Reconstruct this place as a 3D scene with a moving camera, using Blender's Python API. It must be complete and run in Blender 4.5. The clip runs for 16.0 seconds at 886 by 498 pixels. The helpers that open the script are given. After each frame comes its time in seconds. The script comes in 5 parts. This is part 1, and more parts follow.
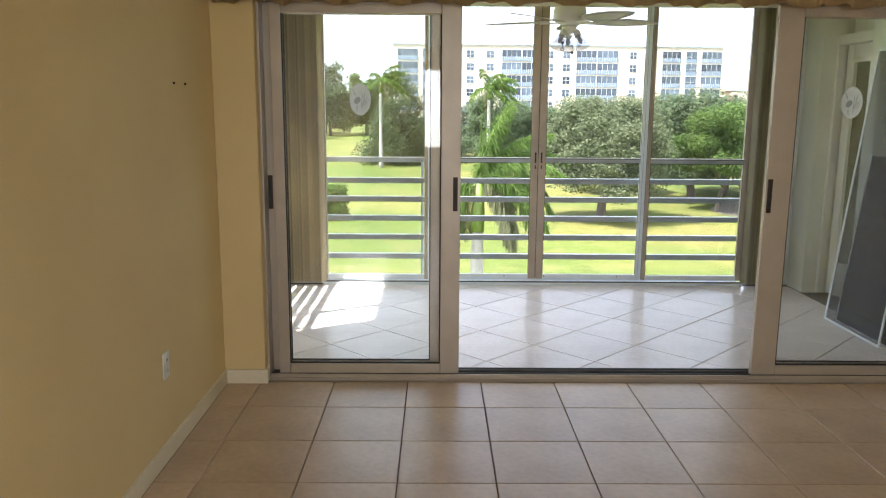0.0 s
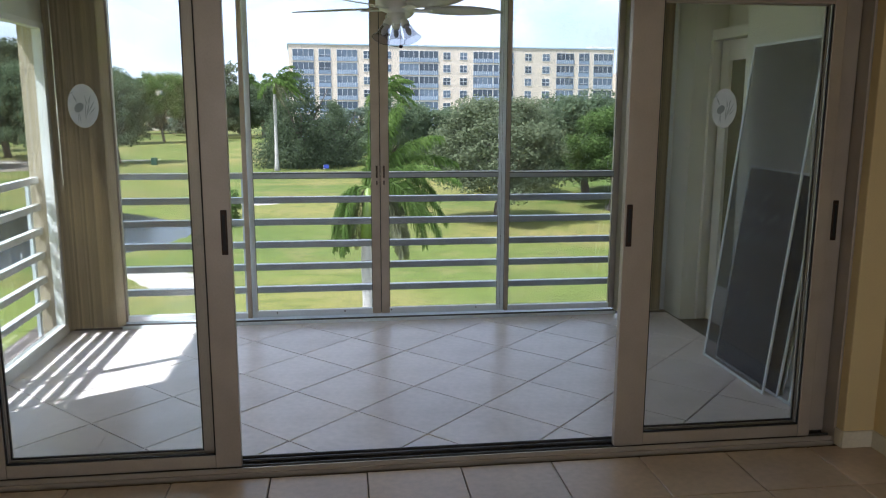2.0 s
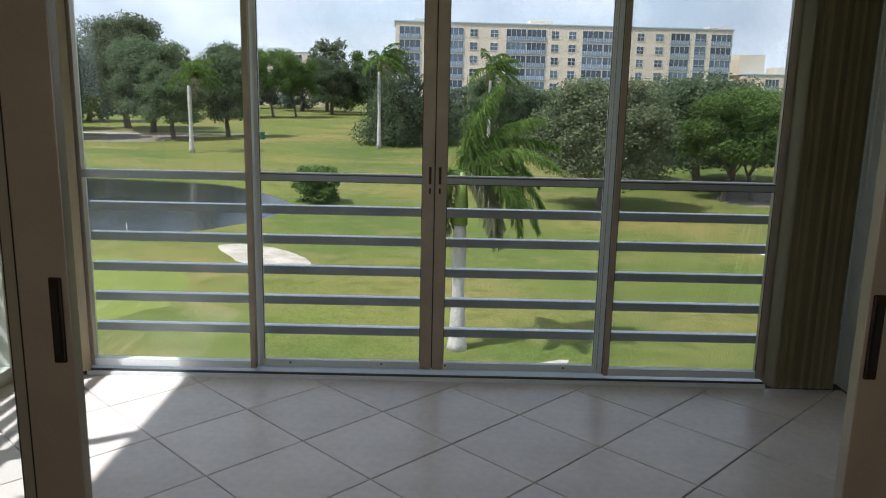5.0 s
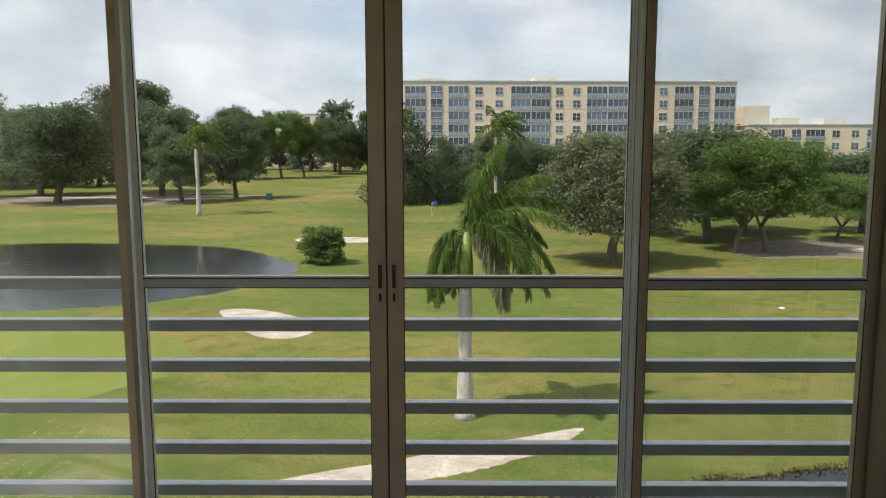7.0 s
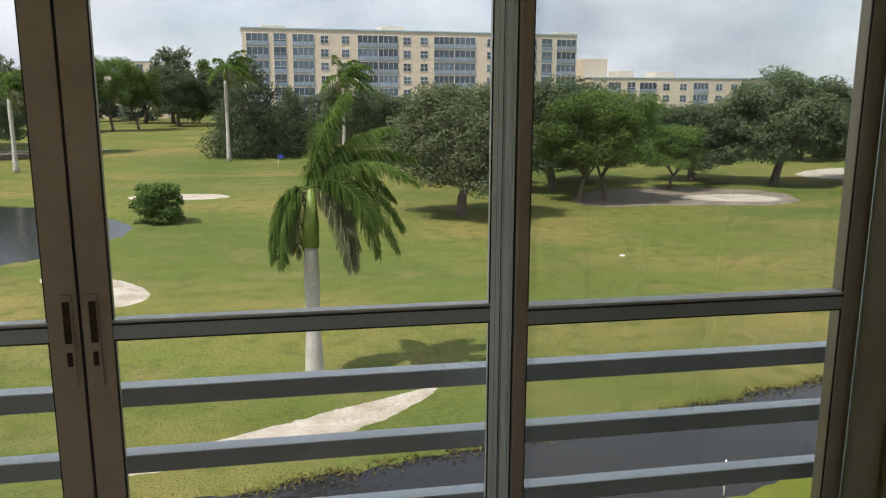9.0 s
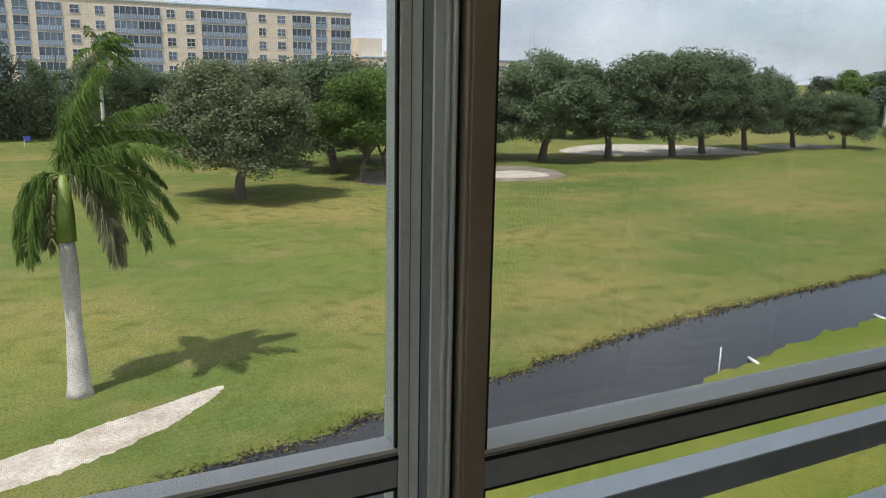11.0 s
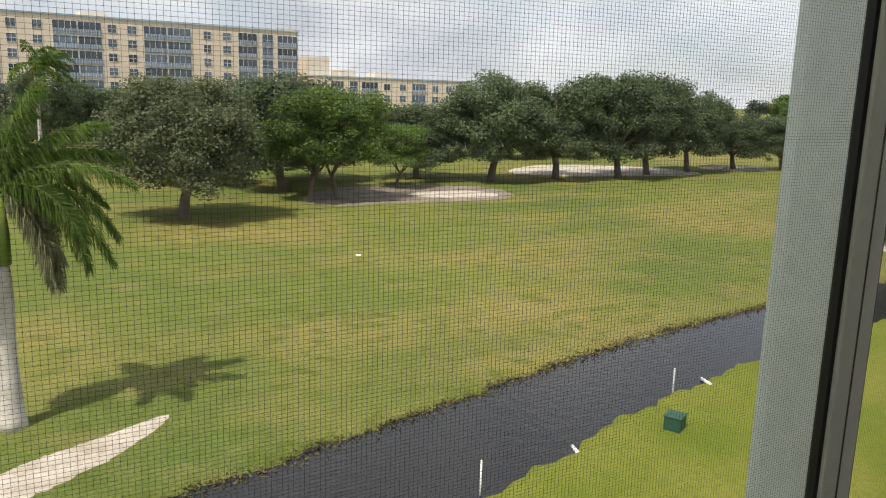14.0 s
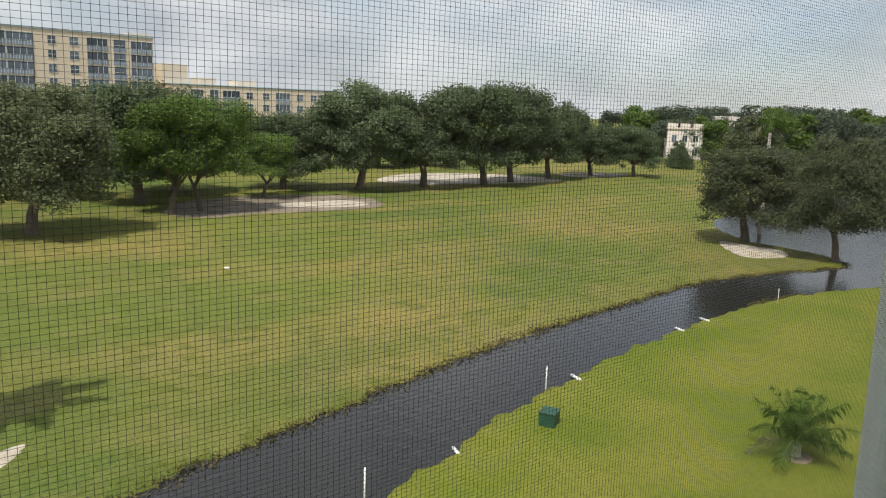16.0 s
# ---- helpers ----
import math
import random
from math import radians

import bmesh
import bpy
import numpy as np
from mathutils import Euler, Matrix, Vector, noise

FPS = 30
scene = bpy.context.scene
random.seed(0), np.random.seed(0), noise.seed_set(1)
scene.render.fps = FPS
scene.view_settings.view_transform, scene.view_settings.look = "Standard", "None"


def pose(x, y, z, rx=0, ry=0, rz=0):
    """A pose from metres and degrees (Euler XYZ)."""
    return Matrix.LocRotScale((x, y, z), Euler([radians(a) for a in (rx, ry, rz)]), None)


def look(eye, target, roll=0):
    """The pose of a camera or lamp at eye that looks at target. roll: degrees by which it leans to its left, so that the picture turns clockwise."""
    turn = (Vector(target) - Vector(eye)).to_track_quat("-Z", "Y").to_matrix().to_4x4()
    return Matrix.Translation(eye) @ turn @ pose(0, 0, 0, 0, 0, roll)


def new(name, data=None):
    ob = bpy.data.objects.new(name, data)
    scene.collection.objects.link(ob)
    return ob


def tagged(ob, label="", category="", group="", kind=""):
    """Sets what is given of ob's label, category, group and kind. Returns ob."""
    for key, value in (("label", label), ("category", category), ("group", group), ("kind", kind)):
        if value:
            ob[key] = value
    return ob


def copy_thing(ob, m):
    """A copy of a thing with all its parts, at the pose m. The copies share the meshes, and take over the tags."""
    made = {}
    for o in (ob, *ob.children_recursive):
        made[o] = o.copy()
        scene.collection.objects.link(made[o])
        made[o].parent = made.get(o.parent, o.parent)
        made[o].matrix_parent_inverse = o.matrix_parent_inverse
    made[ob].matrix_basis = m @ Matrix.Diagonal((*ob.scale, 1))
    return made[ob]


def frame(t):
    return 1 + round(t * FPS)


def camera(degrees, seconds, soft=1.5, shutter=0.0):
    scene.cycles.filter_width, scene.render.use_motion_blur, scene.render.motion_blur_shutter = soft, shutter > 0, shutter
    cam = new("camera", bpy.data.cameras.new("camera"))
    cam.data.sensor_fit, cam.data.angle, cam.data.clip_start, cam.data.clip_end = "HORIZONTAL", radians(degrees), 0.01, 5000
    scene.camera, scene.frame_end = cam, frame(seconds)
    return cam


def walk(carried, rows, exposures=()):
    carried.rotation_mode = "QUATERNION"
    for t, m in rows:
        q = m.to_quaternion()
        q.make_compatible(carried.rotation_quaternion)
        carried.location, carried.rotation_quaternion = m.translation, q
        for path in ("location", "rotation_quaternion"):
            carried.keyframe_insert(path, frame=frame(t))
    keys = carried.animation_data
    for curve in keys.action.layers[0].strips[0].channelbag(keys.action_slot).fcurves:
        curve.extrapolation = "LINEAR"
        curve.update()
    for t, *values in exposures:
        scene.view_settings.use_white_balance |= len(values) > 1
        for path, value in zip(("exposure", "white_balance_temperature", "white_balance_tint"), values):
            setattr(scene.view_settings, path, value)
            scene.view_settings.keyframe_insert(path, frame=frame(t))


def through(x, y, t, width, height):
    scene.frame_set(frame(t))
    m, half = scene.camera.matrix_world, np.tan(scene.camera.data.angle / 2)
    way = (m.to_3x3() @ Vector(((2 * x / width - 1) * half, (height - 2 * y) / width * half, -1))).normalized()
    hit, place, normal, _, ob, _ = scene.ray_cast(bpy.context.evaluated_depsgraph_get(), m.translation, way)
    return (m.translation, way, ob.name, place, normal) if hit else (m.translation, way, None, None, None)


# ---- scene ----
cam = camera(59.2, 16.0, soft=1.15)
PATH = [
    (0, (0.851, 0.603, 1.55), (0.867, 2.57, 1.189), 0.4),
    (0.5, (1.018, 0.821, 1.567), (1.036, 2.789, 1.212), 0.6),
    (1, (1.105, 1.124, 1.568), (1.285, 3.087, 1.23), 1.2),
    (1.5, (1.224, 1.371, 1.569), (1.512, 3.319, 1.22), 0.3),
    (2, (1.427, 1.623, 1.581), (1.687, 3.573, 1.224), 0.2),
    (2.5, (1.538, 1.842, 1.575), (1.765, 3.794, 1.206), 0.4),
    (3, (1.572, 2.164, 1.573), (1.767, 4.12, 1.204), 0.7),
    (5.3, (1.817, 3.489, 1.578), (1.796, 5.446, 1.166), 0.7),
    (5.5, (1.863, 3.622, 1.6), (1.829, 5.591, 1.249), 0.4),
    (6, (1.979, 3.943, 1.658), (1.919, 5.93, 1.438), 1.2),
    (6.5, (1.963, 4.23, 1.616), (1.879, 6.214, 1.382), 1.2),
    (7, (1.966, 4.494, 1.608), (1.945, 6.475, 1.339), -0.1),
    (7.5, (2.08, 4.793, 1.603), (2.259, 6.763, 1.306), 0.4),
    (8, (2.165, 5.057, 1.596), (2.372, 7.021, 1.28), 0.1),
    (8.2, (2.154, 5.181, 1.598), (2.39, 7.137, 1.251), 0.1),
    (10.5, (2.302, 6.487, 1.516), (3.009, 8.311, 1.101), 0.9),
    (11, (2.327, 6.709, 1.48), (3.201, 8.455, 1.047), 1.0),
    (11.5, (2.42, 6.92, 1.447), (3.335, 8.643, 1.006), 0.4),
    (12, (2.457, 7.047, 1.416), (3.599, 8.648, 1.055), 0.7),
    (12.5, (2.468, 7.16, 1.359), (3.848, 8.562, 0.998), 0.7),
    (13, (2.465, 7.227, 1.303), (3.872, 8.606, 0.955), 0.1),
    (13.5, (2.393, 7.22, 1.412), (3.656, 8.728, 1.049), 1.6),
    (14, (2.3, 7.18, 1.493), (3.297, 8.871, 1.111), 1.7),
    (14.5, (2.100, 7.130, 1.515), (3.007, 8.872, 1.135), 1.5),
    (15, (2.070, 7.150, 1.506), (3.011, 8.872, 1.121), 2.0),
    (15.5, (2.075, 7.195, 1.494), (3.259, 8.769, 1.147), 2.1),
    (16, (2.080, 7.225, 1.421), (3.353, 8.728, 1.073), 1.9),
]
EXPOSURES = [(0.0, 2.5, 5850, 11), (0.5, 2.36, 5850, 11), (1.0, 2.08, 5700, 11), (1.5, 1.8, 5500, 11), (2.0, 1.5, 5350, 12), (2.5, 1.25, 5300, 12), (3.0, 1.1, 5400, 10), (5.3, 0.74, 5750, 8), (6.0, 0.64, 6050, 8),
             (8.0, 0.70, 6500, 9), (10.3, 0.58, 5900, 9), (12.0, 0.72, 6150, 11), (13.6, 0.72, 6200, 12), (14.2, 0.52, 6700, 9), (16.0, 0.38, 6500, 8)]
walk(cam, [(t, look(eye, target, roll)) for t, eye, target, roll in PATH], EXPOSURES)

# ---- sky and sun ----
SUN_TO = Vector((0.868, 0.497, -1.664)).normalized()   # the way the sunlight travels
SUN_ELEV = math.asin(-SUN_TO.z)
world = bpy.data.worlds.new("sky")
scene.world = world
world.use_nodes = True
wn, wl = world.node_tree.nodes, world.node_tree.links
bg = wn["Background"]
sky = wn.new("ShaderNodeTexSky")
sky.sky_type = "NISHITA"
sky.sun_disc = False
sky.sun_elevation = SUN_ELEV
sky.sun_rotation = math.atan2(-SUN_TO.x, -SUN_TO.y)
sky.air_density, sky.dust_density, sky.ozone_density = 1.0, 1.2, 1.0
tc = wn.new("ShaderNodeTexCoord")
mp = wn.new("ShaderNodeMapping")
mp.inputs["Scale"].default_value = (1.2, 1.2, 2.2)
cl = wn.new("ShaderNodeTexNoise")
cl.inputs["Scale"].default_value = 2.6
cl.inputs["Detail"].default_value = 7.0
cl.inputs["Roughness"].default_value = 0.55
ramp = wn.new("ShaderNodeValToRGB")
ramp.color_ramp.elements[0].position, ramp.color_ramp.elements[1].position = 0.33, 0.56
ramp.color_ramp.elements[0].color = (0.5, 0.5, 0.5, 1)
ramp.color_ramp.elements[1].color = (0.98, 0.98, 0.98, 1)
cl2 = wn.new("ShaderNodeTexNoise")
cl2.inputs["Scale"].default_value = 5.0
cl2.inputs["Detail"].default_value = 5.0
shade = wn.new("ShaderNodeValToRGB")
shade.color_ramp.elements[0].position, shade.color_ramp.elements[1].position = 0.35, 0.7
shade.color_ramp.elements[0].color = (3.5, 3.7, 4.1, 1)
shade.color_ramp.elements[1].color = (5.95, 6.0, 6.15, 1)
mixc = wn.new("ShaderNodeMix")
mixc.data_type = "RGBA"
wl.new(tc.outputs["Generated"], mp.inputs["Vector"])
wl.new(mp.outputs["Vector"], cl.inputs["Vector"])
wl.new(mp.outputs["Vector"], cl2.inputs["Vector"])
wl.new(cl.outputs["Fac"], ramp.inputs["Fac"])
wl.new(cl2.outputs["Fac"], shade.inputs["Fac"])
wl.new(ramp.outputs["Color"], mixc.inputs["Factor"])
wl.new(sky.outputs["Color"], mixc.inputs["A"])
wl.new(shade.outputs["Color"], mixc.inputs["B"])
wl.new(mixc.outputs["Result"], bg.inputs["Color"])
bg.inputs["Strength"].default_value = 0.11

sun = new("sun", bpy.data.lights.new("sun", "SUN"))
sun.data.energy, sun.data.angle, sun.data.color = 3.2, radians(1.0), (1.0, 0.93, 0.82)
sun.matrix_world = look((0, 0, 30), Vector((0, 0, 30)) + SUN_TO)

back = new("back_window_daylight", bpy.data.lights.new("back_window_daylight", "AREA"))
back.data.shape, back.data.size, back.data.size_y = "RECTANGLE", 2.28, 1.18
back.data.energy, back.data.color = 16.0, (1.0, 0.96, 0.90)
back.matrix_world = look((1.8, -3.30, 1.5), (1.8, 0, 1.35))


# ---- materials ----
def material(name, c1, c2=None, scale=3.0, rough=0.5, bump=0.1, fine=60.0, metal=0.0, vary=0.12, spec=0.5, each=0.0, island=0.0):
    """Two-scale noisy paint on a Principled surface. each: brightness change from object to object; island: from piece to piece."""
    m = bpy.data.materials.new(name)
    m.use_nodes = True
    n, l = m.node_tree.nodes, m.node_tree.links
    p = n["Principled BSDF"]
    p.inputs["Roughness"].default_value, p.inputs["Metallic"].default_value = rough, metal
    p.inputs["Specular IOR Level"].default_value = spec
    co = n.new("ShaderNodeTexCoord")
    big = n.new("ShaderNodeTexNoise")
    big.inputs["Scale"].default_value, big.inputs["Detail"].default_value = scale, 5.0
    small = n.new("ShaderNodeTexNoise")
    small.inputs["Scale"].default_value, small.inputs["Detail"].default_value = fine, 3.0
    l.new(co.outputs["Object"], big.inputs["Vector"])
    l.new(co.outputs["Object"], small.inputs["Vector"])
    mix = n.new("ShaderNodeMix")
    mix.data_type = "RGBA"
    mix.inputs["A"].default_value, mix.inputs["B"].default_value = (*c1, 1), (*(c2 or [c * 0.85 for c in c1]), 1)
    mr = n.new("ShaderNodeMapRange")
    mr.inputs["From Min"].default_value, mr.inputs["From Max"].default_value = 0.35, 0.65
    l.new(big.outputs["Fac"], mr.inputs["Value"])
    l.new(mr.outputs["Result"], mix.inputs["Factor"])
    hsv = n.new("ShaderNodeHueSaturation")
    l.new(mix.outputs["Result"], hsv.inputs["Color"])
    val = n.new("ShaderNodeMapRange")
    val.inputs["From Min"].default_value, val.inputs["From Max"].default_value = 0.25, 0.75
    val.inputs["To Min"].default_value, val.inputs["To Max"].default_value = 1 - vary, 1 + vary
    l.new(small.outputs["Fac"], val.inputs["Value"])
    last = val.outputs["Result"]
    if each or island:
        src = n.new("ShaderNodeObjectInfo") if each else n.new("ShaderNodeNewGeometry")
        out = src.outputs["Random"] if each else src.outputs["Random Per Island"]
        amount = each or island
        er = n.new("ShaderNodeMapRange")
        er.inputs["To Min"].default_value, er.inputs["To Max"].default_value = 1 - amount, 1 + amount
        l.new(out, er.inputs["Value"])
        mul = n.new("ShaderNodeMath")
        mul.operation = "MULTIPLY"
        l.new(last, mul.inputs[0])
        l.new(er.outputs["Result"], mul.inputs[1])
        last = mul.outputs[0]
    l.new(last, hsv.inputs["Value"])
    l.new(hsv.outputs["Color"], p.inputs["Base Color"])
    if bump:
        b = n.new("ShaderNodeBump")
        b.inputs["Strength"].default_value, b.inputs["Distance"].default_value = bump, 0.01
        l.new(small.outputs["Fac"], b.inputs["Height"])
        l.new(b.outputs["Normal"], p.inputs["Normal"])
    return m


def leaf_material(name, c1, c2, through=0.3, scale=0.35):
    m = bpy.data.materials.new(name)
    m.use_nodes = True
    n, l = m.node_tree.nodes, m.node_tree.links
    n.remove(n["Principled BSDF"])
    geo, obj = n.new("ShaderNodeNewGeometry"), n.new("ShaderNodeObjectInfo")
    co, big = n.new("ShaderNodeTexCoord"), n.new("ShaderNodeTexNoise")
    big.inputs["Scale"].default_value = scale
    l.new(co.outputs["Object"], big.inputs["Vector"])
    add = n.new("ShaderNodeMath")
    add.operation = "MULTIPLY_ADD"
    add.inputs[1].default_value = 0.55
    l.new(geo.outputs["Random Per Island"], add.inputs[0])
    sub = n.new("ShaderNodeMath")
    sub.operation = "MULTIPLY_ADD"
    sub.inputs[1].default_value, sub.inputs[2].default_value = 1.3, -0.42
    l.new(big.outputs["Fac"], sub.inputs[0])
    l.new(sub.outputs[0], add.inputs[2])
    mix = n.new("ShaderNodeMix")
    mix.data_type = "RGBA"
    mix.inputs["A"].default_value, mix.inputs["B"].default_value = (*c1, 1), (*c2, 1)
    l.new(add.outputs[0], mix.inputs["Factor"])
    hsv = n.new("ShaderNodeHueSaturation")
    er = n.new("ShaderNodeMapRange")
    er.inputs["To Min"].default_value, er.inputs["To Max"].default_value = 0.8, 1.2
    l.new(obj.outputs["Random"], er.inputs["Value"])
    l.new(er.outputs["Result"], hsv.inputs["Value"])
    l.new(mix.outputs["Result"], hsv.inputs["Color"])
    d, t, ms = n.new("ShaderNodeBsdfDiffuse"), n.new("ShaderNodeBsdfTranslucent"), n.new("ShaderNodeMixShader")
    ms.inputs[0].default_value = through
    l.new(hsv.outputs["Color"], d.inputs["Color"])
    l.new(hsv.outputs["Color"], t.inputs["Color"])
    l.new(d.outputs[0], ms.inputs[1])
    l.new(t.outputs[0], ms.inputs[2])
    l.new(ms.outputs[0], n["Material Output"].inputs["Surface"])
    return m


def pane_material(name, tint=(1, 1, 1), gloss=1.0, rough=0.0):
    """A thin pane: clear, with the mirror gloss that Fresnel gives."""
    m = bpy.data.materials.new(name)
    m.use_nodes = True
    n, l = m.node_tree.nodes, m.node_tree.links
    n.remove(n["Principled BSDF"])
    lw, tr, gl, ms = n.new("ShaderNodeLayerWeight"), n.new("ShaderNodeBsdfTransparent"), n.new("ShaderNodeBsdfGlossy"), n.new("ShaderNodeMixShader")
    lw.inputs["Blend"].default_value = 0.5
    pw, f = n.new("ShaderNodeMath"), n.new("ShaderNodeMath")
    pw.operation, f.operation = "POWER", "MULTIPLY_ADD"
    pw.inputs[1].default_value, f.inputs[1].default_value, f.inputs[2].default_value = 5.0, 0.96, 0.035
    l.new(lw.outputs["Facing"], pw.inputs[0])
    l.new(pw.outputs[0], f.inputs[0])
    tr.inputs["Color"].default_value = (*tint, 1)
    gl.inputs["Color"].default_value = (gloss, gloss, gloss, 1)
    gl.inputs["Roughness"].default_value = rough
    l.new(f.outputs[0], ms.inputs[0])
    l.new(tr.outputs[0], ms.inputs[1])
    l.new(gl.outputs[0], ms.inputs[2])
    l.new(ms.outputs[0], n["Material Output"].inputs["Surface"])
    return m


M_WALL = material("warm_painted_plaster", (0.73, 0.585, 0.30), (0.69, 0.535, 0.265), 1.2, 0.75, 0.12, 180, vary=0.03)
M_BASE = material("cream_painted_wood", (0.76, 0.70, 0.54), (0.70, 0.63, 0.47), 4, 0.45, 0.05, 90, vary=0.05)
M_CEIL = material("white_ceiling_paint", (0.78, 0.76, 0.70), (0.74, 0.72, 0.66), 1.5, 0.85, 0.3, 120, vary=0.05)
M_LWALL = material("lanai_stucco_paint", (0.74, 0.74, 0.66), (0.66, 0.66, 0.58), 1.8, 0.8, 0.35, 70, vary=0.06)
M_STUCCO = material("beige_outer_stucco", (0.60, 0.50, 0.36), (0.50, 0.42, 0.30), 3, 0.9, 0.8, 45, vary=0.15)
M_TILE = material("beige_ceramic_tile", (0.60, 0.455, 0.32), (0.49, 0.36, 0.245), 2.4, 0.32, 0.05, 30, vary=0.09, each=0.06)
M_LTILE = material("pale_stone_tile", (0.87, 0.775, 0.745), (0.78, 0.69, 0.655), 2.6, 0.26, 0.06, 24, vary=0.07, each=0.05)
M_GROUT = material("grey_brown_grout", (0.12, 0.085, 0.06), (0.09, 0.065, 0.045), 5, 0.9, 0.3, 150, vary=0.2)
M_GROUTW = material("pale_grout", (0.13, 0.105, 0.09), (0.10, 0.08, 0.07), 5, 0.9, 0.3, 150, vary=0.2)
M_ALU = material("champagne_aluminium", (0.48, 0.42, 0.345), (0.43, 0.37, 0.30), 6, 0.42, 0.03, 140, metal=0.35, vary=0.04)
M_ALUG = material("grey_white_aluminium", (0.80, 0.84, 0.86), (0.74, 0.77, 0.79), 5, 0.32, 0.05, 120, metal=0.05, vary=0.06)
M_ALUB = material("tan_aluminium_face", (0.42, 0.34, 0.26), (0.36, 0.29, 0.22), 6, 0.45, 0.03, 120, metal=0.2, vary=0.05)
M_ALUD = material("worn_dark_track", (0.07, 0.065, 0.06), (0.12, 0.11, 0.10), 9, 0.5, 0.1, 120, metal=0.4, vary=0.2)
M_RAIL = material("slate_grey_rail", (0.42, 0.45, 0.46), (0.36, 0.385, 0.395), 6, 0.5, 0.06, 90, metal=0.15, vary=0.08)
M_WHITE = material("white_enamel", (0.80, 0.79, 0.75), (0.74, 0.73, 0.68), 4, 0.4, 0.03, 90, vary=0.03)
M_DOOR = material("white_door_paint", (0.76, 0.74, 0.68), (0.72, 0.70, 0.63), 2, 0.45, 0.04, 60, vary=0.03)
M_BLACK = material("black_rubber", (0.012, 0.012, 0.012), None, 5, 0.6, 0.05, 90)
M_BRONZE = material("dark_bronze_pull", (0.035, 0.022, 0.016), (0.06, 0.035, 0.022), 12, 0.4, 0.05, 90, metal=0.6)
M_FABRIC = material("cream_valance_cloth", (0.66, 0.50, 0.27), (0.60, 0.44, 0.23), 5, 0.95, 0.3, 350, vary=0.1)
M_BLIND = material("cream_blind_vinyl", (0.64, 0.56, 0.38), (0.56, 0.49, 0.33), 3, 0.55, 0.08, 120, vary=0.05, each=0.25)
M_WIRE = material("charcoal_screen_wire", (0.06, 0.062, 0.066), (0.08, 0.08, 0.086), 4, 0.6, 0, 90)
M_CLOTH = material("dark_screen_cloth", (0.030, 0.042, 0.066), (0.042, 0.056, 0.08), 3, 0.7, 0, 90)
M_GLASS = pane_material("window_glass", (0.975, 0.985, 0.98))
M_GLASSB = pane_material("dark_door_glass", (0.55, 0.55, 0.45))
M_SHADE = pane_material("ribbed_lamp_glass", (0.60, 0.60, 0.63), rough=0.15)
M_BULB = material("frosted_bulb", (0.80, 0.78, 0.86), None, 5, 0.3, 0, 60)
M_DECAL = leaf_material("etched_white_film", (0.70, 0.72, 0.72), (0.78, 0.80, 0.80), 0.5, 30)
M_DECALG = leaf_material("etched_grey_film", (0.34, 0.37, 0.37), (0.40, 0.43, 0.43), 0.5, 30)
# brown soil with tree shade in its colour; the mulch ring shares it
M_DIRT = material("soil_with_shade_tint", (0.16, 0.13, 0.095), (0.25, 0.21, 0.165), 0.5, 0.95, 0.4, 6, vary=0.25)
M_SAND = material("pale_bunker_sand", (0.52, 0.47, 0.40), (0.36, 0.31, 0.24), 0.9, 0.95, 0.6, 7, vary=0.2)
M_BARK = material("grey_brown_bark", (0.17, 0.135, 0.105), (0.10, 0.08, 0.06), 1.5, 0.95, 0.8, 12, vary=0.3)
M_PTRUNK = material("pale_palm_trunk", (0.52, 0.49, 0.45), (0.40, 0.37, 0.33), 1.6, 0.9, 0.5, 10, vary=0.16)
M_SHAFT = material("green_crownshaft", (0.13, 0.22, 0.03), (0.20, 0.26, 0.05), 2, 0.5, 0.1, 14, vary=0.1)
M_OAK = leaf_material("oak_leaves", (0.105, 0.128, 0.070), (0.225, 0.250, 0.145), 0.45)
M_DARK = leaf_material("dark_oak_leaves", (0.092, 0.125, 0.070), (0.195, 0.238, 0.132), 0.45)
M_LIGHT = leaf_material("light_green_leaves", (0.085, 0.140, 0.042), (0.190, 0.260, 0.078), 0.4)
# aerial haze is mixed into this leaf colour: paler and bluer
M_HAZELEAF = leaf_material("haze_tinted_far_leaves", (0.105, 0.135, 0.100), (0.195, 0.230, 0.170), 0.4)
M_FROND = leaf_material("palm_leaflets", (0.07, 0.125, 0.025), (0.20, 0.28, 0.08), 0.45, 0.8)
M_DRY = leaf_material("dry_palm_leaflets", (0.14, 0.145, 0.075), (0.31, 0.31, 0.19), 0.3, 0.8)
M_REED = leaf_material("bank_weeds", (0.13, 0.11, 0.045), (0.24, 0.21, 0.08), 0.3, 0.3)
M_BWALL = material("peach_building_paint", (0.70, 0.60, 0.48), (0.66, 0.56, 0.44), 0.06, 0.9, 0.05, 1.5, vary=0.04)
M_BTRIM = material("pale_blue_coping", (0.42, 0.55, 0.66), None, 1, 0.7, 0, 4)
M_BWIN = material("blue_grey_window_glass", (0.06, 0.08, 0.11), (0.14, 0.175, 0.215), 0.4, 0.12, 0, 3, each=0.6)
M_BPAN = material("pale_balcony_panel", (0.25, 0.31, 0.39), (0.19, 0.245, 0.32), 0.3, 0.5, 0, 2, each=0.15)
M_BFRM = material("white_window_frame", (0.70, 0.71, 0.70), None, 2, 0.6, 0, 5)
M_BWHITE = material("white_house_paint", (0.80, 0.76, 0.72), (0.72, 0.62, 0.58), 0.08, 0.85, 0, 2)
M_GBOX = material("green_utility_enamel", (0.025, 0.085, 0.055), (0.02, 0.07, 0.045), 2, 0.5, 0.1, 20)
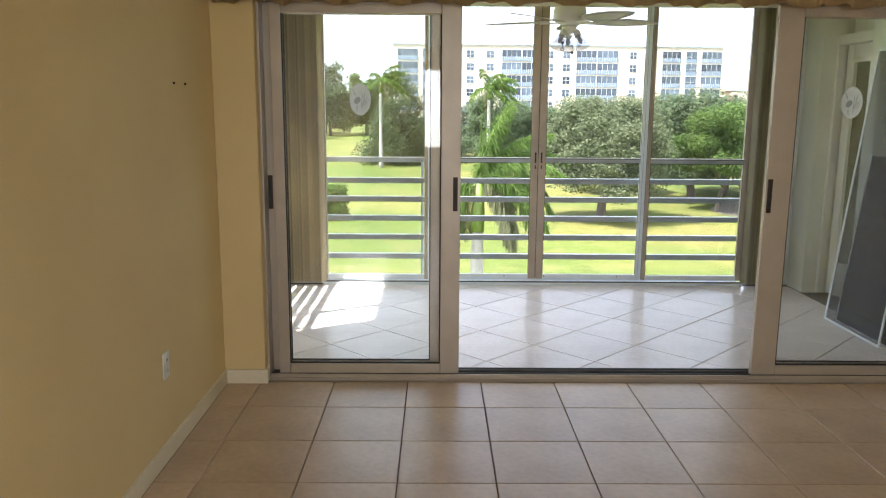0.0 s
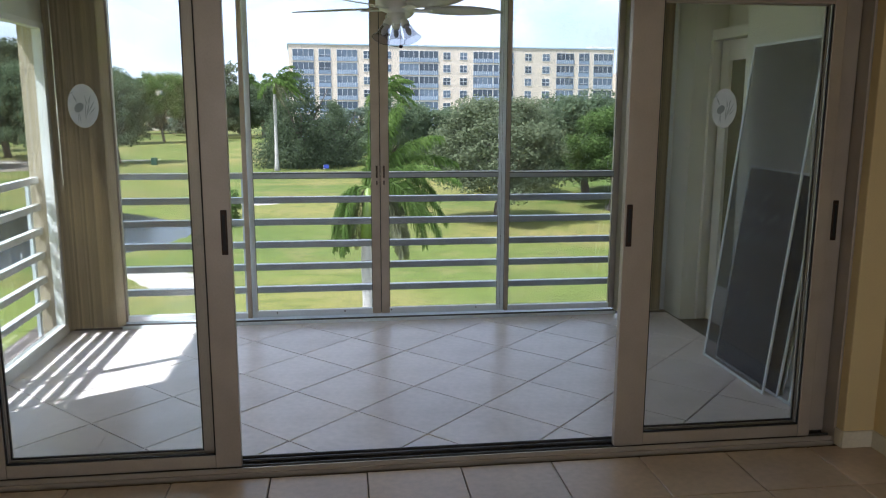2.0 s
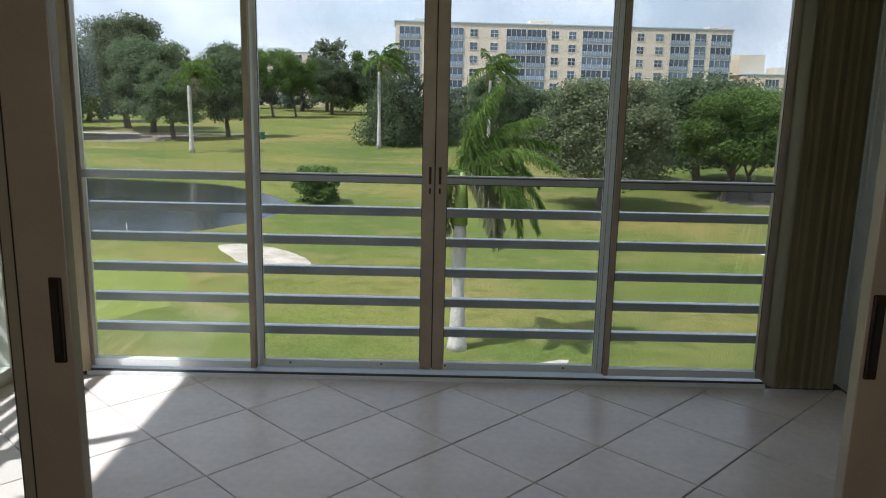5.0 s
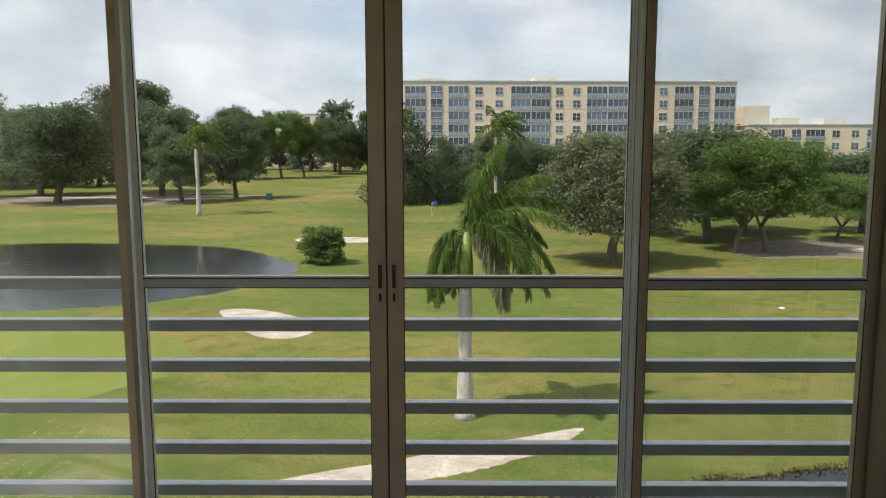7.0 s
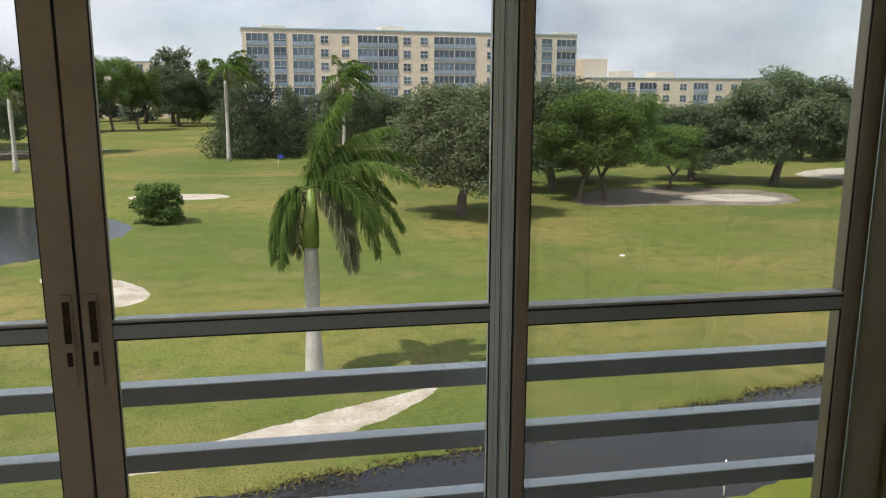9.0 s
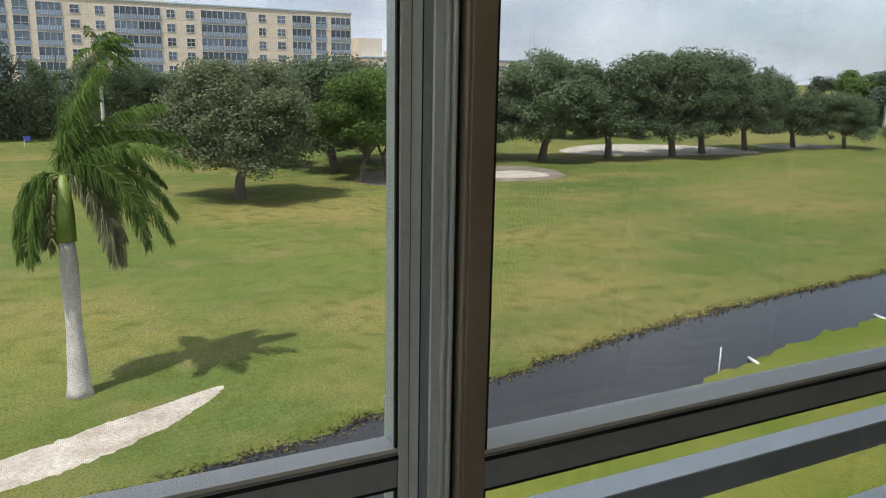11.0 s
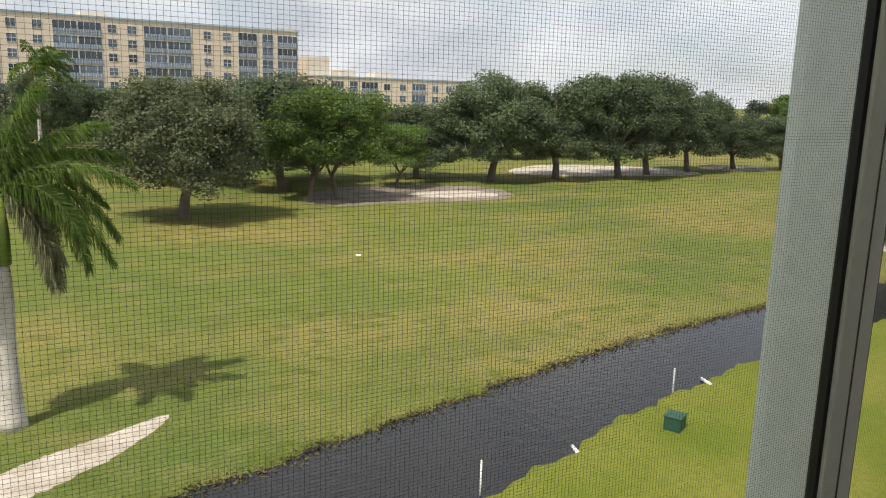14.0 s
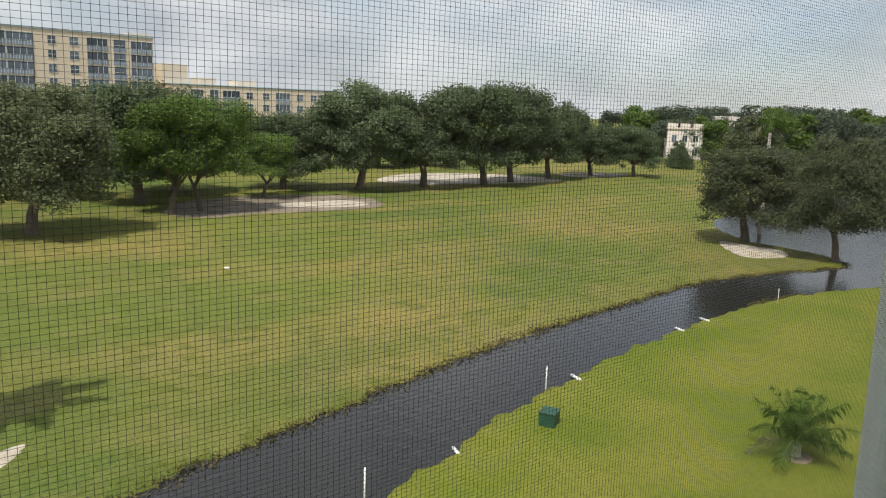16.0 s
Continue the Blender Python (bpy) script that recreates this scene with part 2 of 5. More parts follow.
M_PVC = material("white_pvc", (0.82, 0.82, 0.80), None, 3, 0.5, 0, 20)
M_BLUE = material("blue_flag_cloth", (0.05, 0.08, 0.42), None, 3, 0.8, 0, 20)


def grass_material():
    m = bpy.data.materials.new("golf_grass")
    m.use_nodes = True
    n, l = m.node_tree.nodes, m.node_tree.links
    p = n["Principled BSDF"]
    p.inputs["Roughness"].default_value = 0.9
    p.inputs["Specular IOR Level"].default_value = 0.15
    co = n.new("ShaderNodeTexCoord")

    def tex(scale, detail, stretch=(1, 1, 1)):
        mpg = n.new("ShaderNodeMapping")
        mpg.inputs["Scale"].default_value = stretch
        t = n.new("ShaderNodeTexNoise")
        t.inputs["Scale"].default_value, t.inputs["Detail"].default_value = scale, detail
        l.new(co.outputs["Object"], mpg.inputs["Vector"])
        l.new(mpg.outputs["Vector"], t.inputs["Vector"])
        return t.outputs["Fac"]

    def ranged(sock, a, b):
        r = n.new("ShaderNodeMapRange")
        r.inputs["From Min"].default_value, r.inputs["From Max"].default_value = a, b
        l.new(sock, r.inputs["Value"])
        return r.outputs["Result"]

    def mixed(fac, a, b):
        x = n.new("ShaderNodeMix")
        x.data_type = "RGBA"
        l.new(fac, x.inputs["Factor"])
        for key, v in (("A", a), ("B", b)):
            if isinstance(v, tuple):
                x.inputs[key].default_value = (*v, 1)
            else:
                l.new(v, x.inputs[key])
        return x.outputs["Result"]

    base = mixed(ranged(tex(0.05, 5), 0.38, 0.62), (0.086, 0.128, 0.027), (0.158, 0.182, 0.036))
    base = mixed(ranged(tex(0.06, 6, (1, 1.5, 1)), 0.45, 0.66), base, (0.270, 0.212, 0.070))
    base = mixed(ranged(tex(0.35, 6), 0.52, 0.76), base, (0.215, 0.185, 0.07))
    base = mixed(ranged(tex(0.9, 4), 0.50, 0.75), base, (0.084, 0.108, 0.017))
    base = mixed(ranged(tex(5.0, 4), 0.45, 0.95), base, (0.18, 0.19, 0.055))
    base = mixed(ranged(tex(14.0, 4), 0.46, 0.72), base, (0.064, 0.082, 0.014))
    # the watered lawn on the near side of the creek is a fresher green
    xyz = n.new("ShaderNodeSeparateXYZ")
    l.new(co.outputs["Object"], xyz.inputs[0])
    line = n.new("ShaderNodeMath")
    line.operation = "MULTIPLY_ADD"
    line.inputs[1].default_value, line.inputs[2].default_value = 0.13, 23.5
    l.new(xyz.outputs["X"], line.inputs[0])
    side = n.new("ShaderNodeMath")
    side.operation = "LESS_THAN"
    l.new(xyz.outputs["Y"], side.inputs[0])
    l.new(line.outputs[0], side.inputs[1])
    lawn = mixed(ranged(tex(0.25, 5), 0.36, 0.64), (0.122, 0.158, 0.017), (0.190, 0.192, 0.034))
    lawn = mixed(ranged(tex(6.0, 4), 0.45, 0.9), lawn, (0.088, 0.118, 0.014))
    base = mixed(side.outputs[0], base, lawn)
    l.new(base, p.inputs["Base Color"])
    b = n.new("ShaderNodeBump")
    b.inputs["Strength"].default_value, b.inputs["Distance"].default_value = 0.5, 0.06
    l.new(tex(9.0, 5), b.inputs["Height"])
    l.new(b.outputs["Normal"], p.inputs["Normal"])
    return m


def water_material():
    m = bpy.data.materials.new("dark_pond_water")
    m.use_nodes = True
    n, l = m.node_tree.nodes, m.node_tree.links
    p = n["Principled BSDF"]
    p.inputs["Base Color"].default_value = (0.022, 0.022, 0.022, 1)
    p.inputs["Roughness"].default_value = 0.08
    p.inputs["IOR"].default_value = 1.33
    co, t = n.new("ShaderNodeTexCoord"), n.new("ShaderNodeTexNoise")
    t.inputs["Scale"].default_value, t.inputs["Detail"].default_value = 3.0, 3.0
    b = n.new("ShaderNodeBump")
    b.inputs["Strength"].default_value, b.inputs["Distance"].default_value = 0.35, 0.06
    l.new(co.outputs["Object"], t.inputs["Vector"])
    l.new(t.outputs["Fac"], b.inputs["Height"])
    l.new(b.outputs["Normal"], p.inputs["Normal"])
    return m


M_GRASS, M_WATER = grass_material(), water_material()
M_GREEN = material("mown_putting_green", (0.19, 0.215, 0.05), (0.16, 0.185, 0.04), 0.3, 0.9, 0.2, 8, vary=0.06, spec=0.15)

# ---- building helpers ----
BASE = {}


def thing(name, at=(0, 0, 0), label="", category="", group="", kind=""):
    """An Empty at a thing's base, which parents its parts."""
    ob = new(name)
    ob.empty_display_size = 0.05
    ob.location = at
    BASE[ob.name] = Matrix.Translation(at)
    return tagged(ob, label, category, group, kind)


def part(name, bm, mat, parent=None, label="", smooth=False):
    """Links a bmesh (in world coordinates), or a mesh, as one object under its thing or part."""
    if isinstance(bm, bmesh.types.BMesh):
        me = bpy.data.meshes.new(name)
        bm.to_mesh(me)
        bm.free()
    else:
        me = bm
    if not me.materials:
        for m in mat if isinstance(mat, (list, tuple)) else (mat,):
            me.materials.append(m)
    if smooth:
        me.polygons.foreach_set("use_smooth", [True] * len(me.polygons))
    ob = new(name, me)
    if parent:
        ob.parent = parent
        ob.matrix_parent_inverse = BASE.get(parent.name, Matrix()).inverted()
    return tagged(ob, label)


def structure(name, bm, mat, label, category, smooth=False):
    return tagged(part(name, bm, mat, None, "", smooth), label, category, "", "structure")


def box(bm, x0, x1, y0, y1, z0, z1, bevel=0.0, m=None, index=0):
    """Adds a box, with bevelled edges, to a bmesh."""
    made = bmesh.ops.create_cube(bm, size=1.0)["verts"]
    for v in made:
        v.co = ((x0 + x1) / 2 + v.co.x * (x1 - x0), (y0 + y1) / 2 + v.co.y * (y1 - y0), (z0 + z1) / 2 + v.co.z * (z1 - z0))
    faces = {f for v in made for f in v.link_faces}
    for f in faces:
        f.material_index = index
    if bevel:
        edges = list({e for v in made for e in v.link_edges})
        got = bmesh.ops.bevel(bm, geom=edges, offset=bevel, segments=2, affect="EDGES", profile=0.6)
        made = list({v for f in got["faces"] for v in f.verts} | {v for v in made if v.is_valid})
    if m:
        for v in made:
            v.co = m @ v.co
    return bm


def boxed(*args, **kw):
    return box(bmesh.new(), *args, **kw)


def tube(bm, pts, radii, seg=8, cap=True, index=0):
    """A tapered tube along points."""
    rings = []
    for i, (c, r) in enumerate(zip(pts, radii)):
        c = Vector(c)
        d = (Vector(pts[min(i + 1, len(pts) - 1)]) - Vector(pts[max(i - 1, 0)])).normalized()
        a = d.orthogonal().normalized() if abs(d.z) < 0.9 else Vector((1, 0, 0)).cross(d).normalized()
        b = d.cross(a)
        rings.append([bm.verts.new(c + (a * math.cos(k * math.tau / seg) + b * math.sin(k * math.tau / seg)) * r) for k in range(seg)])
    for r0, r1 in zip(rings, rings[1:]):
        for k in range(seg):
            f = bm.faces.new((r0[k], r0[(k + 1) % seg], r1[(k + 1) % seg], r1[k]))
            f.material_index, f.smooth = index, True
    if cap:
        for f in (bm.faces.new(rings[0][::-1]), bm.faces.new(rings[-1])):
            f.material_index = index
    return bm


def lathe(bm, cx, cy, profile, seg=24, ribs=0.0, m=None):
    """Turns a profile of (radius, z) round a vertical axis; ribs flutes it."""
    rings = []
    for r, z in profile:
        ring = []
        for k in range(seg):
            a = k * math.tau / seg
            rr = r * (1 + ribs * (k % 2))
            co = Vector((cx + rr * math.cos(a), cy + rr * math.sin(a), z))
            ring.append(bm.verts.new(m @ co if m else co))
        rings.append(ring)
    for r0, r1 in zip(rings, rings[1:]):
        for k in range(seg):
            bm.faces.new((r0[k], r0[(k + 1) % seg], r1[(k + 1) % seg], r1[k])).smooth = True
    return bm


# ================= the setting: living room and lanai =================
RX0, RX1, RY0 = -0.339, 3.92, -3.2      # room walls
WF, DY, WY = 4.818, 4.93, 7.37          # front wall face, sliding doors, inner face of the lanai windows
LX0, LX1 = -0.50, 3.97                 # lanai side walls
CEIL = 2.44
structure("floor", boxed(RX0 - 0.2, RX1 + 0.3, RY0, 4.866, -0.20, -0.012), M_GROUT, "grouted tile floor of the empty living room", "floor")
structure("floor_lanai", boxed(-0.80, 4.45, 4.867, 7.55, -0.20, -0.012), M_GROUTW, "grouted lanai floor of pale diagonal tiles", "floor")
structure("wall_left", boxed(RX0 - 0.17, RX0, RY0, 5.03, -0.01, CEIL), M_WALL, "warm cream painted living room wall", "wall")
structure("wall_right", boxed(RX1, RX1 + 0.2, RY0, WF, -0.01, CEIL), M_WALL, "warm cream painted living room wall", "wall")
bm = boxed(RX0 - 0.17, 0.60, RY0 - 0.15, RY0, -0.01, CEIL)
box(bm, 3.00, RX1 + 0.2, RY0 - 0.15, RY0, -0.01, CEIL)
box(bm, 0.60, 3.00, RY0 - 0.15, RY0, -0.01, 0.85)
box(bm, 0.60, 3.00, RY0 - 0.15, RY0, 2.15, CEIL)
structure("wall_back", bm, M_WALL, "plain cream wall with a wide window opening", "wall")
structure("wall_front_left", boxed(RX0, -0.111, WF, 5.03, -0.01, CEIL, bevel=0.006), M_WALL, "short cream wall return beside the sliding doors", "wall")
structure("wall_front_right", boxed(3.768, 4.2, WF, 5.03, -0.01, CEIL, bevel=0.006), M_WALL, "short cream wall return beside the sliding doors", "wall")
structure("wall_header", boxed(-0.111, 3.768, WF + 0.04, 5.03, 2.10, CEIL), M_WALL, "cream wall header above the sliding doors", "wall")
structure("ceiling", boxed(RX0 - 0.17, RX1 + 0.2, RY0 - 0.15, 5.03, CEIL, CEIL + 0.15), M_CEIL, "white textured living room ceiling", "ceiling")
structure("ceiling_lanai", boxed(-0.80, 4.45, 5.031, 7.60, CEIL, CEIL + 0.15), M_CEIL, "white painted lanai ceiling", "ceiling")
structure("wall_lanai_left", boxed(-0.72, LX0, 5.031, 5.52, -0.01, CEIL), M_LWALL, "pale stucco lanai wall", "wall")
structure("wall_lanai_header", boxed(-0.72, LX0, 5.521, 7.26, 2.12, CEIL), M_LWALL, "pale stucco header above the side window", "wall")
structure("wall_corner_column", boxed(-0.665, LX0 + 0.01, 7.261, 7.54, -0.2, CEIL, bevel=0.004), M_STUCCO, "beige rough stucco corner column", "column")
structure("wall_lanai_right", boxed(LX1, LX1 + 0.35, 5.031, 6.355, -0.01, CEIL, bevel=0.004), M_LWALL, "pale stucco lanai wall that screens lean on", "wall")
structure("wall_lanai_recess", boxed(4.232, 4.40, 6.356, 7.12, 2.08, CEIL), M_LWALL, "pale stucco wall above the recessed door", "wall")
structure("wall_lanai_recess_end", boxed(3.99, 4.40, 7.1215, 7.54, -0.01, CEIL), M_LWALL, "pale stucco pier beside the recessed door", "wall")
structure("wall_lanai_top", boxed(LX0 + 0.011, 4.039, 7.40, 7.52, 2.415, CEIL + 0.001), M_ALUG, "grey aluminium window head", "wall")
structure("wall_below", boxed(-0.80, 4.45, 5.2, 7.50, -8.2, -0.201), M_STUCCO, "plain beige stucco wall of the storeys below", "wall")


def baseboard(x0, x1, y0, y1):
    structure("baseboard", boxed(x0, x1, y0, y1, 0.0, 0.082, bevel=0.004), M_BASE, "cream painted wooden baseboard", "baseboard")


baseboard(RX0, RX0 + 0.014, RY0, WF - 0.014)
baseboard(RX0, -0.099, WF - 0.014, WF)
baseboard(-0.1109, -0.098, WF, 4.869)
baseboard(RX1 - 0.014, RX1, RY0, WF - 0.014)
baseboard(3.756, RX1, WF - 0.014, WF)
baseboard(3.755, 3.7679, WF, 4.869)


wb = thing("window_1", (1.8, RY0 - 0.08, 0.85), "white framed window in the living room's back wall", "window", "", "structure")
for nm, b in (("window_frame", (0.601, 0.65, 0.851, 2.149)), ("window_frame", (2.95, 2.999, 0.851, 2.149)), ("window_frame", (0.651, 2.949, 0.851, 0.90)), ("window_frame", (0.651, 2.949, 2.10, 2.149)), ("mullion", (1.78, 1.82, 0.901, 2.099))):
    part(nm, boxed(b[0], b[1], RY0 - 0.10, RY0 - 0.05, b[2], b[3], bevel=0.003), M_WHITE, wb)


# ---- sliding glass doors ----
def frame_member(name, parent, mat, *b, label="", bevel=0.003):
    return part(name, boxed(*b, bevel=bevel), mat, parent, label)


def recessed_pull(parent, x, y, z0, z1):
    p = part("pull_handle", boxed(x - 0.013, x + 0.013, y - 0.006, y + 0.004, z0, z1, bevel=0.003), M_BRONZE, parent, "dark bronze recessed pull")
    part("pull_slot", boxed(x - 0.006, x + 0.006, y - 0.009, y - 0.0062, z0 + 0.02, z1 - 0.02), M_BLACK, p)


def reed_decal(parent, x, y, z):
    """An oval etched film with reed strokes."""
    bm = bmesh.new()
    ring = [bm.verts.new((x + 0.058 * math.cos(k * math.tau / 36), y, z + 0.085 * math.sin(k * math.tau / 36))) for k in range(36)]
    bm.faces.new(ring)
    d = part("oval_decal", bm, M_DECAL, parent, "oval etched white film with grey reed strokes")
    bm = bmesh.new()
    # reeds on one side, a wading bird on the other
    for dx, dz, tilt, ln, wd in ((0.018, -0.012, 14, 0.085, 0.0022), (0.030, -0.004, 28, 0.065, 0.0022), (0.008, -0.022, 2, 0.080, 0.0020), (0.034, -0.018, 40, 0.045, 0.0020), (0.024, 0.024, 20, 0.040, 0.0018), (0.012, 0.018, -12, 0.050, 0.0018),
                                 (-0.020, -0.046, 4, 0.050, 0.0014), (-0.014, -0.046, -6, 0.048, 0.0014), (-0.030, 0.030, -24, 0.042, 0.0030), (-0.042, 0.050, 62, 0.026, 0.0018)):
        c, s = math.cos(radians(tilt)), math.sin(radians(tilt))
        vs = [(-wd, 0), (0, ln * 0.5), (wd, 0), (0, -ln * 0.5)]
        bm.faces.new([bm.verts.new((x + dx + u * c + w * s, y - 0.0015, z + dz - u * s + w * c)) for u, w in vs])
    ring = [bm.verts.new((x - 0.016 + 0.017 * math.cos(k * math.tau / 14) + 0.006 * math.sin(k * math.tau / 14), y - 0.0015, z - 0.006 + 0.019 * math.sin(k * math.tau / 14))) for k in range(14)]
    bm.faces.new(ring)
    part("reed_strokes", bm, M_DECALG, d)


def door_panel(name, x0, x1, y, left, right, pulls=(), decal=None):
    """A framed sliding glass panel standing in the track; left, right: the widths of its stiles."""
    t = thing(name, ((x0 + x1) / 2, y, 0.028), "sliding glass door panel with champagne aluminium frame", "sliding door", "sliding door panels")
    frame_member("stile", t, M_ALU, x0, x0 + left, y - 0.018, y + 0.018, 0.033, 2.09)
    frame_member("stile", t, M_ALU, x1 - right, x1, y - 0.018, y + 0.018, 0.033, 2.09)
    frame_member("bottom_rail", t, M_ALU, x0 + left + 0.001, x1 - right - 0.001, y - 0.016, y + 0.016, 0.033, 0.090)
    frame_member("top_rail", t, M_ALU, x0 + left + 0.001, x1 - right - 0.001, y - 0.016, y + 0.016, 2.03, 2.09)
    g = part("pane", boxed(x0 + left - 0.002, x1 - right + 0.002, y - 0.002, y + 0.002, 0.091, 2.03), M_GLASS, t)
    g.visible_shadow = False
    bm = bmesh.new()
    for a in (x0 + left, x1 - right - 0.006):
        box(bm, a, a + 0.006, y - 0.012, y - 0.003, 0.092, 2.03)
    box(bm, x0 + left, x1 - right, y - 0.012, y - 0.003, 0.0905, 0.098)
    part("gasket", bm, M_BLACK, t, "black rubber glazing gasket")
    for px in pulls:
        recessed_pull(t, px, y - 0.018, 0.976, 1.164)
    if decal:
        reed_decal(t, decal, y - 0.0035, 1.582)


frame_t = thing("sliding_door_frame", (1.8, DY, 0), "champagne aluminium sliding door frame with dark floor track", "door frame", "", "structure")
frame_member("jamb", frame_t, M_ALU, -0.1107, -0.097, 4.872, 5.03, -0.01, 2.10)
frame_member("jamb", frame_t, M_ALU, 3.754, 3.7677, 4.872, 5.03, -0.01, 2.10)
frame_member("head", frame_t, M_ALU, -0.0965, 3.7535, 4.872, 5.03, 2.091, 2.10, bevel=0)
tr = part("floor_track", boxed(-0.0965, 3.7535, 4.869, 5.035, -0.012, 0.012), M_ALU, frame_t)
for yy in (4.884, 4.912, 4.968, 5.005):
    part("track_rib", boxed(-0.0965, 3.7535, yy - 0.003, yy + 0.003, 0.012, 0.032), M_ALUD if yy > 4.89 else M_ALU, tr, "dark worn track rib" if yy > 4.89 else "")
part("track_groove", boxed(-0.0965, 3.7535, 4.889, 5.026, 0.0121, 0.0145), M_ALUD, tr, "dark dirty track groove")
door_panel("sliding_door_panel", -0.093, 0.878, 4.968, 0.106, 0.064, (-0.078,))
door_panel("sliding_door_panel", -0.046, 0.980, 4.912, 0.060, 0.108, (0.952,), 0.432)
door_panel("sliding_door_panel", 2.740, 3.750, 4.968, 0.064, 0.160, (3.708,))
door_panel("sliding_door_panel", 2.669, 3.642, 4.912, 0.137, 0.059, (2.692,), 3.108)

# ---- valance ----
val = thing("window_valance", (1.8, 4.73, 2.42), "gathered cream cloth valance hung above the sliding doors", "valance")
bm = bmesh.new()
nx, nz = 420, 8
grid = []
for i in range(nx + 1):
    x = -0.30 + 4.16 * i / nx
    col = []
    for j in range(nz + 1):
        f = j / nz
        z = 2.40 - f * (0.335 + 0.010 * math.sin(i * 0.21) + 0.006 * math.sin(i * 0.53 + 1))
        y = 4.735 - 0.022 * (0.4 + f) * math.sin(i * 0.47 + 0.8 * math.sin(i * 0.07)) - 0.010 * f * math.sin(i * 0.17)
        col.append(bm.verts.new((x, y, z)))
    grid.append(col)
for i in range(nx):
    for j in range(nz):
        bm.faces.new((grid[i][j], grid[i + 1][j], grid[i + 1][j + 1], grid[i][j + 1])).smooth = True
bmesh.ops.solidify(bm, geom=bm.faces[:], thickness=0.003)
part("gathered_cloth", bm, M_FABRIC, val)
part("rod", tube(bmesh.new(), [(-0.32, 4.735, 2.38), (3.88, 4.735, 2.38)], [0.012, 0.012]), M_WHITE, val)

# ---- outlet, screw holes ----
ol = thing("wall_outlet", (RX0, 3.89, 0.42), "white duplex wall outlet plate on the cream wall", "outlet")
part("cover_plate", boxed(RX0, RX0 + 0.006, 3.854, 3.926, 0.362, 0.480, bevel=0.003), M_WHITE, ol)
for z in (0.397, 0.444):
    s = part("socket", boxed(RX0 + 0.006, RX0 + 0.008, 3.874, 3.906, z - 0.014, z + 0.014, bevel=0.001), M_WHITE, ol)
    for yy in (3.883, 3.897):
        part("slot", boxed(RX0 + 0.008, RX0 + 0.0086, yy - 0.0015, yy + 0.0015, z - 0.006, z + 0.006), M_BLACK, s)
for yy in (4.20, 4.36):
    nt = thing("wall_screw", (RX0, yy, 1.643), "small dark screw stuck in the wall", "screw", "wall screws")
    part("screw_head", tube(bmesh.new(), [(RX0, yy, 1.643), (RX0 + 0.006, yy, 1.643)], [0.006, 0.005], 10), M_BRONZE, nt)

# ================= lanai windows =================
RAIL_Z = (1.072, 1.110)
BARS = (0.90, 0.735, 0.565, 0.395, 0.222)      # centres of the railing bars
TOPZ = 2.41


def mesh_screen(parent, x0, x1, z0, z1, y, pitch=(0.0016, 0.0012), wire=0.00007):
    """Woven insect screen: every wire is a long thin box."""
    v, f = [], []

    def bar(ax0, ax1, az0, az1):
        i = len(v)
        for yy in (y - wire / 2, y + wire / 2):
            v.extend(((ax0, yy, az0), (ax1, yy, az0), (ax1, yy, az1), (ax0, yy, az1)))
        f.extend(((i, i + 1, i + 2, i + 3), (i + 7, i + 6, i + 5, i + 4)))
        if ax1 - ax0 > az1 - az0:
            f.extend(((i + 3, i + 2, i + 6, i + 7), (i + 4, i + 5, i + 1, i)))
        else:
            f.extend(((i, i + 3, i + 7, i + 4), (i + 5, i + 6, i + 2, i + 1)))

    for k in range(int((x1 - x0) / pitch[0])):
        x = x0 + k * pitch[0]
        bar(x, x + wire, z0, z1)
    for k in range(int((z1 - z0) / pitch[1])):
        z = z0 + k * pitch[1]
        bar(x0, x1, z, z + wire)
    me = bpy.data.meshes.new("insect_screen")
    me.from_pydata(v, [], f)
    return part("insect_screen", me, M_WIRE, parent, "fine charcoal insect screen")


